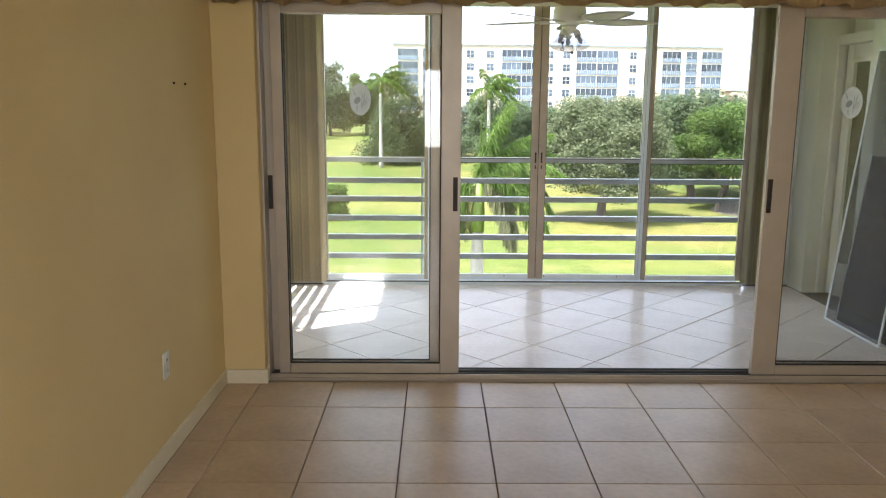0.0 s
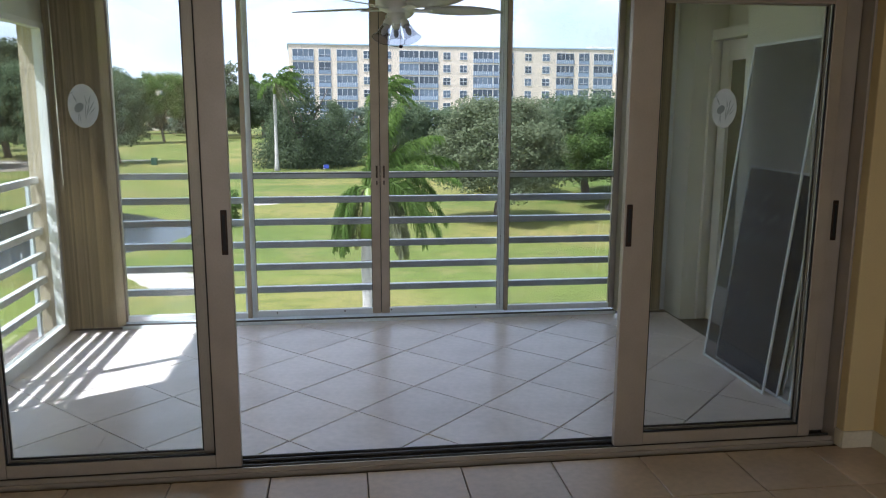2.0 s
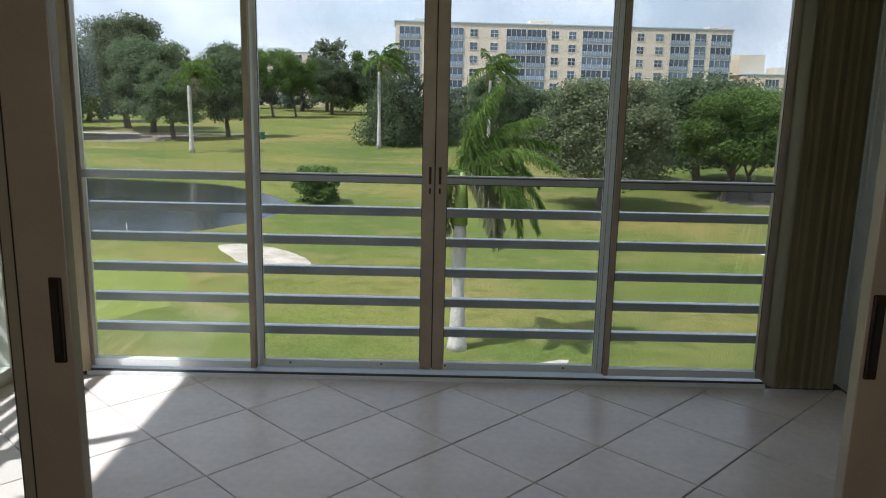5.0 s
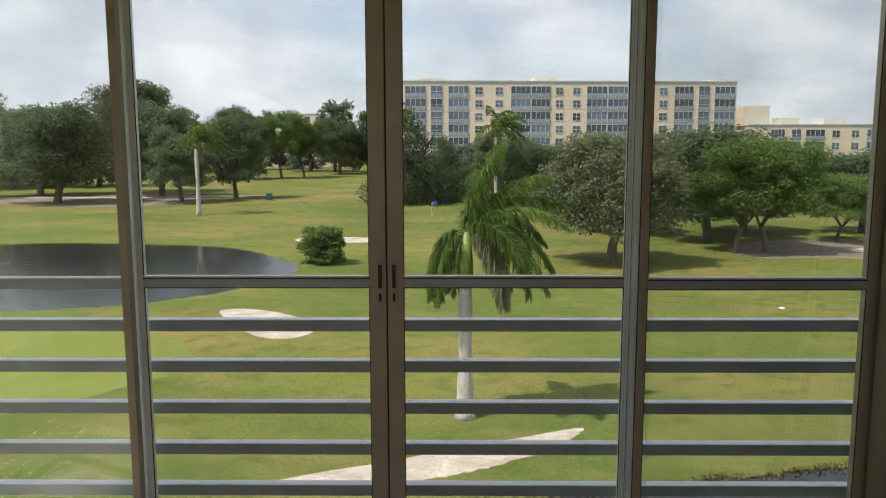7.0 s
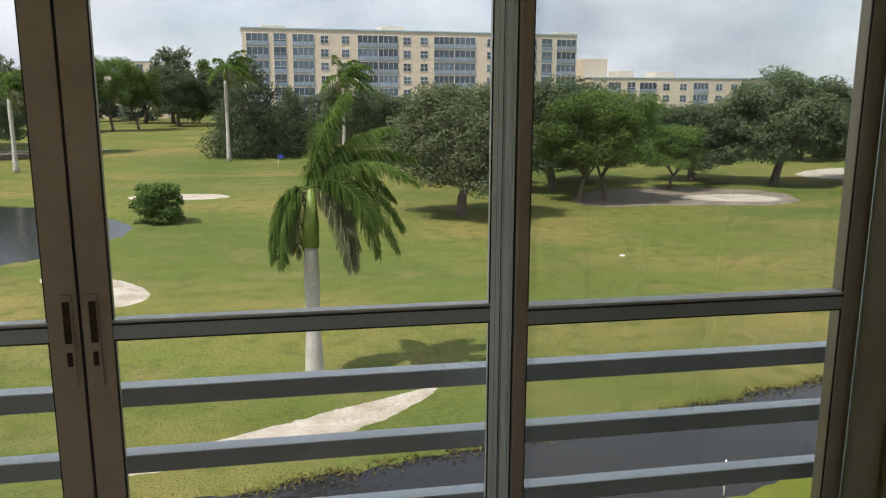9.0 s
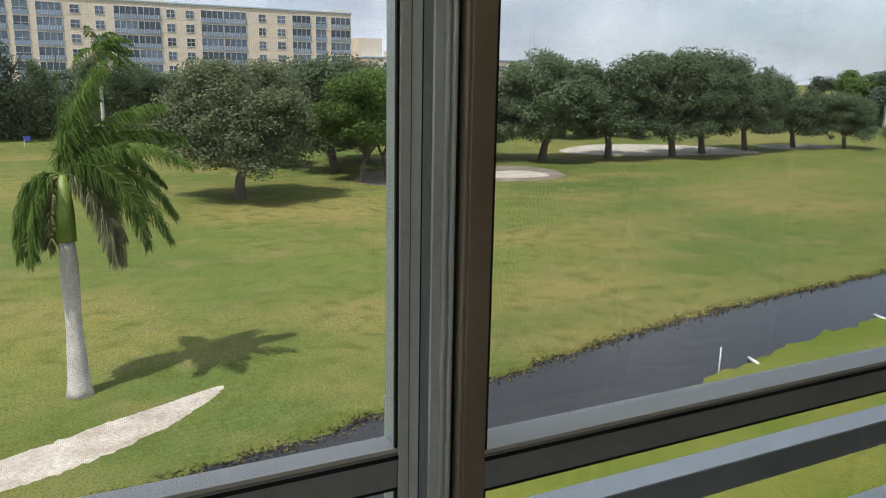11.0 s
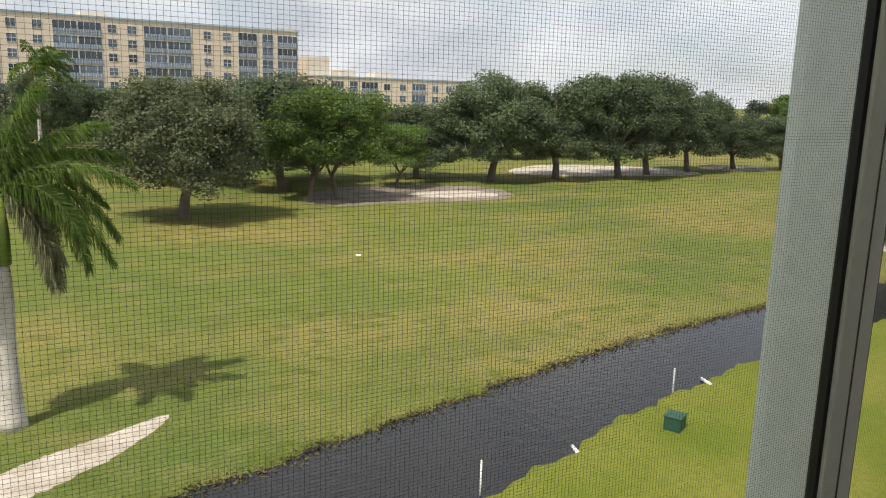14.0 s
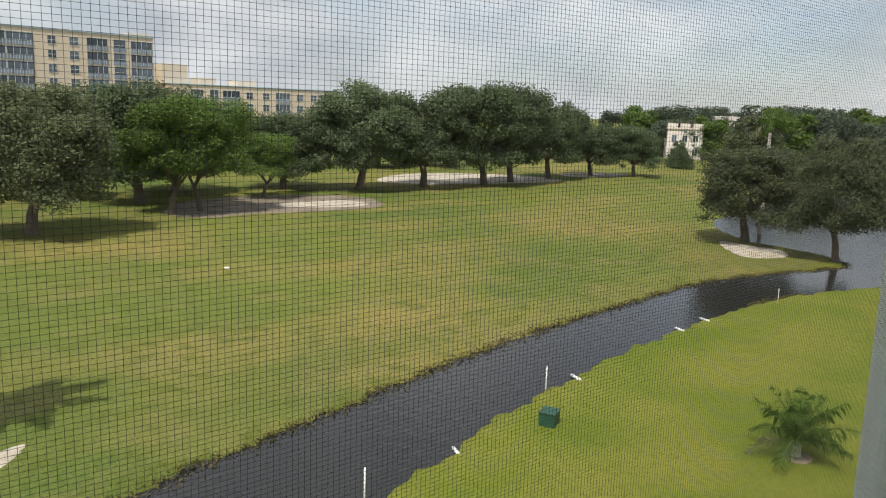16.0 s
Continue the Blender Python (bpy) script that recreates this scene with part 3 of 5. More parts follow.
def window_panel(x0, x1, y, mats, screen=None, glass=None, pull=None, stile=(0.022, 0.022), depth=0.034, label="", thin=0.0):
    """A framed panel: two stiles, head, middle rail and sill rail, with a screen or a pane in it."""
    t = thing("window_panel", ((x0 + x1) / 2, y, 0.045), label, "window panel", "lanai window panels")
    BASE_PANELS.append(t)
    a, b = stile
    frame_member("stile", t, mats[0], x0, x0 + a, y, y + (thin or depth), 0.045, TOPZ, bevel=0.0015)
    frame_member("stile", t, mats[1], x1 - b, x1, y, y + depth, 0.045, TOPZ, bevel=0.0015)
    for nm, z0, z1 in (("sill_rail", 0.045, 0.085), ("middle_rail", *RAIL_Z), ("head_rail", 2.37, TOPZ)):
        frame_member(nm, t, M_RAIL if nm == "middle_rail" else M_ALUG, x0 + a + 0.0005, x1 - b - 0.0005, y + 0.001, y + depth, z0, z1, bevel=0.0015)
    # added white strip: the sky's gleam along the rail top, put in as colour
    part("glazing_bead", boxed(x0 + a + 0.0005, x1 - b - 0.0005, y + 0.0015, y + depth - 0.002, 1.1105, 1.1150), M_WHITE, t, "white strip painting sky light on the middle rail's top")
    if screen is not None:
        mesh_screen(t, x0 + a - 0.002, x1 - b + 0.002, 1.110, 2.37, y + screen)
        mesh_screen(t, x0 + a - 0.002, x1 - b + 0.002, 0.085, 1.072, y + screen)
        bm = bmesh.new()
        for xx in (x0 + a, x1 - b - 0.003):
            box(bm, xx, xx + 0.003, y + 0.002, y + 0.006, 0.086, 2.37)
        box(bm, x0 + a, x1 - b, y + 0.002, y + 0.006, 1.0685, 1.0718)
        box(bm, x0 + a, x1 - b, y - 0.0005, y + 0.0008, 1.1035, 1.1075)
        part("spline", bm, M_BLACK, t, "black screen spline")
    if glass is not None:
        for z0, z1 in ((1.110, 2.37), (0.085, 1.072)):
            g = part("pane", boxed(x0 + a - 0.002, x1 - b + 0.002, y + glass, y + glass + 0.004, z0, z1), M_GLASS, t)
            g.visible_shadow = False
    if pull:
        p = part("latch_plate", boxed(pull - 0.012, pull + 0.012, y - 0.004, y - 0.0002, 0.972, 1.175, bevel=0.002), M_ALUB, t, "tarnished brass latch plate")
        part("latch_slot", boxed(pull - 0.007, pull + 0.007, y - 0.0065, y - 0.0042, 1.07, 1.16), M_BRONZE, p)
        part("latch_thumb", boxed(pull - 0.005, pull + 0.005, y - 0.0095, y - 0.0042, 1.02, 1.05, bevel=0.001), M_BRONZE, p)
    return t


BASE_PANELS = []
LBL = "sliding window panel with grey aluminium frame and insect screen"
window_panel(-0.140, 0.772, WY - 0.040, (M_ALU, M_ALUB), glass=0.022, stile=(0.035, 0.030), depth=0.045, label="fixed glass window panel with tan aluminium frame")
window_panel(0.785, 1.722, WY, (M_ALUG, M_ALUB), screen=0.005, pull=1.700, stile=(0.024, 0.062), label=LBL)
window_panel(1.728, 2.634, WY, (M_ALUB, M_ALUG), screen=0.005, pull=1.752, stile=(0.060, 0.022), label=LBL)
window_panel(2.664, 3.545, WY - 0.040, (M_ALUB, M_ALU), screen=0.034, glass=0.039, stile=(0.025, 0.05), depth=0.045, label="window panel with tan aluminium stile, insect screen and glass", thin=0.018)
p4 = BASE_PANELS[-1]
for x0, x1, y0, m4 in ((2.6365, 2.6460, 7.3495, M_ALUG), (2.6460, 2.6485, 7.3440, M_ALUG), (2.6485, 2.6515, 7.3470, M_ALUG), (2.6515, 2.6545, 7.3400, M_ALUG), (2.6545, 2.6565, 7.3430, M_ALUG), (2.6565, 2.6603, 7.3450, M_BLACK), (2.6603, 2.6638, 7.3320, M_ALU)):
    part("stile_rib", boxed(x0 + 0.0001, x1 - 0.0001, y0, 7.3540, 0.05, 2.40, bevel=0.0006), m4, p4, "ribbed pale aluminium stile edge" if m4 is M_ALUG else "")
part("meeting_strip", boxed(1.7222, 1.7278, WY + 0.012, WY + 0.030, 0.05, 2.40), M_BLACK, BASE_PANELS[-3], "black strip where two panels meet")
part("stile_groove", boxed(2.6226, 2.6232, WY - 0.0005, WY + 0.0005, 0.05, 2.40), M_ALUD, BASE_PANELS[-2], "fine dark groove along the stile")
part("weatherstrip", boxed(2.6342, 2.6355, 7.371, 7.390, 0.05, 2.40), M_BLACK, BASE_PANELS[-2], "black weatherstrip along the stile")
# the fixed screen goes on a little behind the sliding panel
ov = thing("screen_strip", (2.662, WY + 0.030, 0.085), "strip of insect screen between two window panels", "insect screen")
mesh_screen(ov, 2.640, 2.73, 0.085, 2.37, WY + 0.032)

wf = thing("window_frame", (1.7, 7.42, 0), "grey aluminium lanai window frame with floor sill", "window frame", "", "structure")
frame_member("jamb", wf, M_ALUG, LX0 + 0.012, -0.143, 7.395, 7.47, -0.01, TOPZ)
frame_member("jamb", wf, M_ALUG, 3.62, 4.038, 7.42, 7.445, -0.01, TOPZ)
frame_member("sill", wf, M_ALUG, -0.143, 3.546, 7.305, 7.49, -0.011, 0.022)
frame_member("mullion", wf, M_ALUG, 2.634, 2.666, 7.410, 7.426, 0.0445, TOPZ)
frame_member("mullion", wf, M_ALUG, 0.756, 0.783, 7.410, 7.426, 0.0445, TOPZ)
frame_member("sill_lip", wf, M_ALUG, -0.143, 3.546, 7.430, 7.49, 0.0221, 0.044)
part("sill_track", boxed(-0.142, 3.545, 7.312, 7.319, 0.0222, 0.034), M_ALUD, wf, "dark worn sill track")
frame_member("head", wf, M_ALUG, -0.143, 3.546, 7.32, 7.49, TOPZ + 0.0005, 2.4145)
for i, (px, py) in enumerate(((0.95, 7.368), (1.45, 7.368), (1.80, 7.368), (2.45, 7.368), (2.90, 7.368))):
    sc = thing("sill_screw", (px, py, 0.05), "small metal screw on the window sill rail", "screw", "sill screws")
    part("screw_head", tube(bmesh.new(), [(px, py + 0.002, 0.07), (px, py - 0.004, 0.07)], [0.006, 0.005], 8), M_ALUD, sc)


def railing(name, at, bars, posts, label, paint=None):
    t = thing(name, at, label, "railing")
    for b in bars:
        rail_bar = frame_member("bar", t, paint or M_RAIL, *b, bevel=0.002)
        # thin pale strip paints the sky-lit top face of each slate bar
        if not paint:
            part("bar_cap", boxed(b[0], b[1], b[2] - 0.001, b[3] + 0.001, b[5] + 0.0002, b[5] + 0.003), M_ALUG, rail_bar, "pale strip painting sky light on the bar's top")
    for p in posts:
        frame_member("post", t, M_ALUG, *p, bevel=0.002)


railing("window_railing", (1.7, 7.46, 0.044), [(-0.14, 3.985, 7.4705, 7.512, z - 0.022, z + 0.022) for z in BARS],
        [(x - 0.012, x + 0.012, 7.5125, 7.535, 0.022, 1.10) for x in (0.72, 1.725, 2.675)],
        "slate grey horizontal bar railing outside the windows")

# side window
sw = thing("side_window", (LX0, 6.4, 0), "white framed side window with glass", "window", "", "structure")
frame_member("sill", sw, M_WHITE, LX0 - 0.05, LX0 + 0.012, 5.522, 7.258, -0.011, 0.075)
frame_member("jamb", sw, M_WHITE, LX0 - 0.05, LX0 + 0.010, 7.195, 7.258, 0.0755, 2.118)
frame_member("jamb", sw, M_WHITE, LX0 - 0.05, LX0 + 0.010, 5.522, 5.565, 0.0755, 2.118)
frame_member("mullion", sw, M_WHITE, LX0 - 0.045, LX0 + 0.008, 6.045, 6.095, 0.0755, 2.118)
frame_member("head", sw, M_WHITE, LX0 - 0.05, LX0 + 0.012, 5.5655, 7.1945, 2.08, 2.118)
for y0, y1 in ((5.566, 6.044), (6.096, 7.194)):
    g = part("pane", boxed(LX0 - 0.022, LX0 - 0.018, y0, y1, 0.0755, 2.08), M_GLASS, sw)
    g.visible_shadow = False
# white instead of slate: the sunlight on these bars is in their colour
railing("side_railing", (-0.63, 6.4, 0.08), [(-0.648, -0.606, 5.523, 7.258, z - 0.022, z + 0.022) for z in (*BARS, 1.085)],
        [(-0.672, -0.649, y - 0.02, y + 0.02, 0.0, 1.10) for y in (5.60, 6.07, 7.20)],
        "horizontal bar railing outside the side window, sunlight in its white", M_WHITE)

# ---- vertical blinds, drawn back into stacks ----
def blind_stack(x0, x1, n, label, face=64):
    t = thing("vertical_blind", ((x0 + x1) / 2, 7.30, 2.40), label, "vertical blind", "lanai vertical blinds")
    part("head_rail", boxed(x0 - 0.01, x1 + 0.01, 7.235, 7.285, 2.375, CEIL - 0.001, bevel=0.003), M_WHITE, t)
    for i in range(n):
        x = x0 + (x1 - x0) * (i + 0.5) / n
        turn = pose(x, 7.262 + 0.006 * math.sin(i * 2.3), 0, 0, 0, face + 5 * math.sin(i * 1.7))
        bm = bmesh.new()
        prev = None
        for k in range(5):
            u = (k / 4 - 0.5) * 0.080
            cur = [bm.verts.new(turn @ Vector((u, 0.006 * (1 - (2 * u / 0.080) ** 2), z))) for z in (0.035, 2.372)]
            if prev:
                bm.faces.new((prev[0], cur[0], cur[1], prev[1])).smooth = True
            prev = cur
        bmesh.ops.solidify(bm, geom=bm.faces[:], thickness=0.0012)
        part("slat", bm, M_BLIND, t)


blind_stack(LX0 + 0.03, -0.125, 30, "stack of cream vertical blind slats beside the window")
blind_stack(3.535, 3.86, 22, "stack of cream vertical blind slats beside the window", 116)
for x, y in ((-0.43, 7.20), (3.89, 7.20)):
    wd = thing("blind_wand", (x, y, 2.38), "thin white blind control wand", "blind wand", "blind wands")
    part("rod", tube(bmesh.new(), [(x, y, 2.40), (x, y, 1.05)], [0.004, 0.004], 8), M_WHITE, wd)

# ---- half-glazed door in the recess ----
dr = thing("door_1", (4.2, 6.7400, 0), "white painted door with a long dark glass light", "door", "", "structure")
dx = 4.20
frame_member("casing", dr, M_DOOR, dx - 0.075, dx - 0.03, 7.0920, 7.1200, 0, 2.06, label="white moulded door casing")
frame_member("casing", dr, M_DOOR, dx - 0.095, dx - 0.0755, 7.0825, 7.1205, 0, 2.06)
frame_member("casing_head", dr, M_DOOR, dx - 0.085, dx + 0.03, 6.3620, 7.1205, 2.061, 2.135)
frame_member("stile", dr, M_DOOR, dx - 0.02, dx + 0.022, 6.9820, 7.0900, 0.006, 2.055)
frame_member("stile", dr, M_DOOR, dx - 0.02, dx + 0.022, 6.3650, 6.4700, 0.006, 2.055)
frame_member("top_rail", dr, M_DOOR, dx - 0.019, dx + 0.021, 6.4705, 6.9815, 1.94, 2.055)
frame_member("bottom_rail", dr, M_DOOR, dx - 0.019, dx + 0.021, 6.4705, 6.9815, 0.006, 0.27)
for b in ((6.4706, 6.9814, 1.915, 1.9395), (6.4706, 6.9814, 0.2705, 0.295), (6.9560, 6.9814, 0.2955, 1.9145), (6.4706, 6.4960, 0.2955, 1.9145)):
    frame_member("glazing_bead", dr, M_DOOR, dx - 0.028, dx + 0.012, *b)
part("pane", boxed(dx - 0.004, dx, 6.4965, 6.9555, 0.296, 1.9144), M_GLASSB, dr, "dark reflecting glass light")
# slab added to close the view; the unlit room's dimness is in its colour
structure("wall_behind_door", boxed(4.60, 4.66, 6.0, 7.6, 0.0, 2.4), material("olive_paint_with_room_dimness", (0.16, 0.15, 0.09), None, 2, 0.9), "added olive slab, a dim room's shade in its colour", "wall")

# ---- loose window screens leaning on the wall ----
def leaning_screen(y0, y1, foot, height, top_x, label, name="window_screen", pane=False, wire=0.0022):
    t = thing(name, (foot, (y0 + y1) / 2, 0), label, "window screen", "loose window screens")
    run = foot - top_x
    tilt = math.atan2(-run, height)
    m = Matrix.Translation((foot, 0, 0.004)) @ Matrix.Rotation(tilt, 4, "Y")
    ln = math.hypot(run, height)
    w, d = 0.016, 0.010
    for nm, a, b, c, e in (("side_frame", y0, y0 + w, 0, ln), ("side_frame", y1 - w, y1, 0, ln), ("bottom_frame", y0 + w, y1 - w, 0, w), ("top_frame", y0 + w, y1 - w, ln - w, ln)):
        part(nm, boxed(-d / 2, d / 2, a, b, c, e, bevel=0.0015, m=m), M_ALUG, t)
    bm = bmesh.new()
    if pane:
        box(bm, -0.002, 0.002, y0 + w, y1 - w, w, ln - w, m=m)
        part("pane", bm, M_GLASS, t)
    else:
        pitch = 0.0030
        v, f = [], []

        def strip(ya, yb, za, zb):
            i = len(v)
            v.extend([tuple(m @ Vector((0, yy, zz))) for yy, zz in ((ya, za), (yb, za), (yb, zb), (ya, zb))])
            f.append((i, i + 1, i + 2, i + 3))
        for k in range(int((y1 - y0 - 2 * w) / pitch)):
            strip(y0 + w + k * pitch, y0 + w + k * pitch + wire, w, ln - w)
        for k in range(int((ln - 2 * w) / pitch)):
            strip(y0 + w, y1 - w, w + k * pitch, w + k * pitch + wire)
        bm.free()
        me = bpy.data.meshes.new("screen_cloth")
        me.from_pydata(v, [], f)
        part("screen_cloth", me, M_CLOTH, t, "dark woven screen cloth")


leaning_screen(5.50, 6.23, 3.755, 1.96, 3.955, "tall framed insect screen leaning on the lanai wall", wire=0.0011)
leaning_screen(5.44, 6.17, 3.805, 1.235, 3.950, "framed insect screen leaning behind a taller one")
leaning_screen(5.47, 6.20, 3.85, 0.76, 3.955, "short framed insect screen leaning behind others")
leaning_screen(5.33, 5.95, 3.81, 1.10, 3.945, "framed glass pane leaning on the lanai wall", "loose_window_pane", True)
ol = thing("wall_outlet", (4.02, 7.12, 0.36), "white outlet plate low on the lanai pier", "outlet")
part("cover_plate", boxed(4.005, 4.040, 7.114, 7.1214, 0.30, 0.42, bevel=0.003), M_WHITE, ol)

# ---- ceiling fan ----
FX, FY = 1.763, 6.20
fan = thing("ceiling_fan", (FX, FY, CEIL), "white ceiling fan with leaf blades and four glass lamp shades", "ceiling fan")
part("canopy", lathe(bmesh.new(), FX, FY, [(0.001, CEIL), (0.065, CEIL), (0.06, CEIL - 0.03), (0.03, CEIL - 0.055), (0.001, CEIL - 0.056)]), M_WHITE, fan)
part("down_rod", tube(bmesh.new(), [(FX, FY, CEIL - 0.05), (FX, FY, 2.25)], [0.012, 0.012], 12), M_WHITE, fan)
part("motor_housing", lathe(bmesh.new(), FX, FY, [(0.001, 2.275), (0.05, 2.27), (0.10, 2.24), (0.115, 2.20), (0.115, 2.15), (0.09, 2.12), (0.05, 2.105), (0.001, 2.104)]), M_WHITE, fan)
part("light_kit", lathe(bmesh.new(), FX, FY, [(0.001, 2.1045), (0.05, 2.104), (0.052, 2.08), (0.04, 2.06), (0.02, 2.05), (0.001, 2.049)]), M_WHITE, fan)
for i in range(5):
    a = radians(154 + 72 * i)
    r = pose(FX, FY, 2.124, 0, 0, math.degrees(a)) @ pose(0, 0, 0, -11, 0, 0)
    part("blade_bracket", boxed(0.085, 0.21, -0.022, 0.022, -0.005, 0.003, bevel=0.002, m=r), M_WHITE, fan)
    bm = bmesh.new()
    cols = []
    for k in range(15):
        u = k / 14
        w = 0.028 + 0.062 * math.sin(math.pi * min(1, u * 0.92 + 0.12)) ** 0.8
        w *= 1.0 if u < 0.86 else max(0.12, 1 - ((u - 0.86) / 0.14) ** 2 * 0.88)
        x = 0.16 + u * 0.50
        cols.append([bm.verts.new(r @ Vector((x, s * w, 0.004 - 0.012 * (1 - abs(s)) * 0 + 0.006 * s * s))) for s in (-1, -0.5, 0, 0.5, 1)])
    for c0, c1 in zip(cols, cols[1:]):
        for k in range(4):
            bm.faces.new((c0[k], c1[k], c1[k + 1], c0[k + 1])).smooth = True
    bmesh.ops.solidify(bm, geom=bm.faces[:], thickness=0.006)
    part("blade", bm, M_DOOR, fan, "off-white leaf-shaped blade")
for i in range(3):
    a = radians((219, 318, 85)[i])
    m = pose(FX + 0.055 * math.cos(a), FY + 0.055 * math.sin(a), 2.062, 0, 0, math.degrees(a)) @ pose(0, 0, 0, 0, -30, 0) @ Matrix.Scale(0.84, 4)
    hold = part("lamp_holder", lathe(bmesh.new(), 0, 0, [(0.001, 0.01), (0.022, 0.008), (0.030, -0.02), (0.026, -0.045), (0.001, -0.046)], 16, m=m), M_WHITE, fan)
    s = part("lamp_shade", lathe(bmesh.new(), 0, 0, [(0.027, -0.040), (0.032, -0.06), (0.037, -0.09), (0.046, -0.12), (0.060, -0.145), (0.063, -0.150), (0.060, -0.147)], 40, 0.025, m=m), M_SHADE, hold, "ribbed clear glass bell shade")
    s.visible_shadow = False
    part("bulb", lathe(bmesh.new(), 0, 0, [(0.012, -0.045), (0.016, -0.065), (0.019, -0.085), (0.014, -0.105), (0.001, -0.118)], 12, m=m), M_BULB, hold)
for dx2, dy2, zz in ((0.03, 0.03, 1.925), (-0.045, -0.02, 1.985)):
    c = part("pull_chain", tube(bmesh.new(), [(FX + dx2, FY + dy2, 2.10), (FX + dx2, FY + dy2, zz)], [0.0016, 0.0016], 6), M_BRONZE, fan)
    bm = bmesh.new()
    bmesh.ops.create_uvsphere(bm, u_segments=12, v_segments=8, radius=0.011, matrix=Matrix.Translation((FX + dx2, FY + dy2, zz)))
    part("chain_ball", bm, M_BRONZE, c, "dark wooden pull ball", True)

# ================= outside: the golf course =================
GZ, WATER_Z = -8.0, -8.13
CREEK = [(-4, 23.2), (1.5, 24.3), (4.7, 25.1), (7.3, 25.5), (10.3, 26.3), (14.8, 27.4), (20.9, 29.0), (28.6, 30.4), (37, 31.4), (43.8, 32.2), (50.1, 31.0), (55.8, 29.4), (57.8, 29.5),
         (60.1, 33), (60.4, 37.2), (63.6, 42), (69, 46.9), (80, 50.8), (100, 57), (123, 63), (143, 61), (170, 30), (140, -10),
         (80, 8), (60, 21.8), (51.7, 25.3), (46.8, 26.6), (41.8, 27.3), (35.6, 27.0), (28.3, 26.2), (23.3, 25.0), (21, 24.5), (18.1, 23.8), (16, 22.9), (12.2, 21.7), (6, 20.8), (-3, 20.9)]
POND = [(-44, 79.5), (-36, 81), (-30, 80.3), (-21, 78.5), (-16, 75), (-11.3, 68.2), (-9.5, 64), (-11.5, 56.5), (-14, 53.5), (-18.5, 50.3), (-24.5, 48.4), (-40, 46), (-60, 50), (-66, 65), (-56, 76)]


def smooth_ring(pts, rounds=2):
    for _ in range(rounds):
        out = []
        for (ax, ay), (bx, by) in zip(pts, pts[1:] + pts[:1]):
            out += [(ax * 0.75 + bx * 0.25, ay * 0.75 + by * 0.25), (ax * 0.25 + bx * 0.75, ay * 0.25 + by * 0.75)]
        pts = out
    return np.array(pts)


def signed(px, py, ring):
    """The distance of points to a ring, positive inside it."""
    inside = np.zeros(px.shape, bool)
    near = np.full(px.shape, 1e9)
    for (ax, ay), (bx, by) in zip(ring, np.roll(ring, -1, axis=0)):
        cross = ((ay > py) != (by > py)) & (px < (bx - ax) * (py - ay) / (by - ay + 1e-12) + ax)
        inside ^= cross
        t = np.clip(((px - ax) * (bx - ax) + (py - ay) * (by - ay)) / ((bx - ax) ** 2 + (by - ay) ** 2 + 1e-12), 0, 1)
        near = np.minimum(near, np.hypot(px - ax - t * (bx - ax), py - ay - t * (by - ay)))
    return np.where(inside, near, -near)


RINGS = [smooth_ring(CREEK, 1), smooth_ring(POND)]


def ground_z(px, py):
    px, py = np.asarray(px, float), np.asarray(py, float)
    z = GZ + 0.06 * np.sin(px * 0.11 + 1) * np.sin(py * 0.09) + 0.05 * np.sin(px * 0.23 + py * 0.17)
    for ring in RINGS:
        s = signed(px, py, ring)
        s = s + 0.18 * np.sin(px * 2.1) * np.sin(py * 1.7 + 1) + 0.10 * np.sin(px * 4.7 + py * 3.1)
        z = np.where(s > -0.25, np.minimum(z, GZ - np.clip((s + 0.25) * 0.6, 0, 0.9)), z)
    return z


def steps(*spans):
    out = []
    for a, b, d in spans:
        out += list(np.arange(a, b, d))
    return np.array(out)


gx = steps((-2600, -400, 220), (-400, -90, 15), (-90, -45, 3), (-45, 60, 0.55), (60, 90, 1.5), (90, 200, 6), (200, 500, 30), (500, 2600, 300))
gy = steps((-400, 8, 40), (8, 18, 2), (18, 34, 0.35), (34, 60, 0.8), (60, 86, 0.7), (86, 130, 4), (130, 400, 15), (400, 3600, 320))
GXX, GYY = np.meshgrid(gx, gy, indexing="ij")
GZZ = ground_z(GXX, GYY)
nxg, nyg = GXX.shape
idx = np.arange(nxg * nyg).reshape(nxg, nyg)
quads = np.stack([idx[:-1, :-1], idx[1:, :-1], idx[1:, 1:], idx[:-1, 1:]], -1).reshape(-1, 4)
me = bpy.data.meshes.new("ground")
me.from_pydata(np.stack([GXX, GYY, GZZ], -1).reshape(-1, 3).tolist(), [], quads.tolist())
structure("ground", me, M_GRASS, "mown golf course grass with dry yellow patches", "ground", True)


def flat_ring(name, ring, z, mat, label, category, kind="structure"):
    bm = bmesh.new()
    bm.faces.new([bm.verts.new((x, y, z)) for x, y in ring])
    bmesh.ops.triangulate(bm, faces=bm.faces[:])
    return tagged(part(name, bm, mat), label, category, "", kind)


def grown(ring, by):
    c = ring.mean(axis=0)
    nxt, prv = np.roll(ring, -1, axis=0), np.roll(ring, 1, axis=0)
    d = nxt - prv
    nrm = np.stack([d[:, 1], -d[:, 0]], -1) / (np.linalg.norm(d, axis=1, keepdims=True) + 1e-9)
    area = 0.5 * np.sum(ring[:, 0] * nxt[:, 1] - nxt[:, 0] * ring[:, 1])
    return ring + nrm * by * (1 if area > 0 else -1)


flat_ring("water_creek", grown(RINGS[0], 1.2), WATER_Z, M_WATER, "dark rippled creek water", "water")
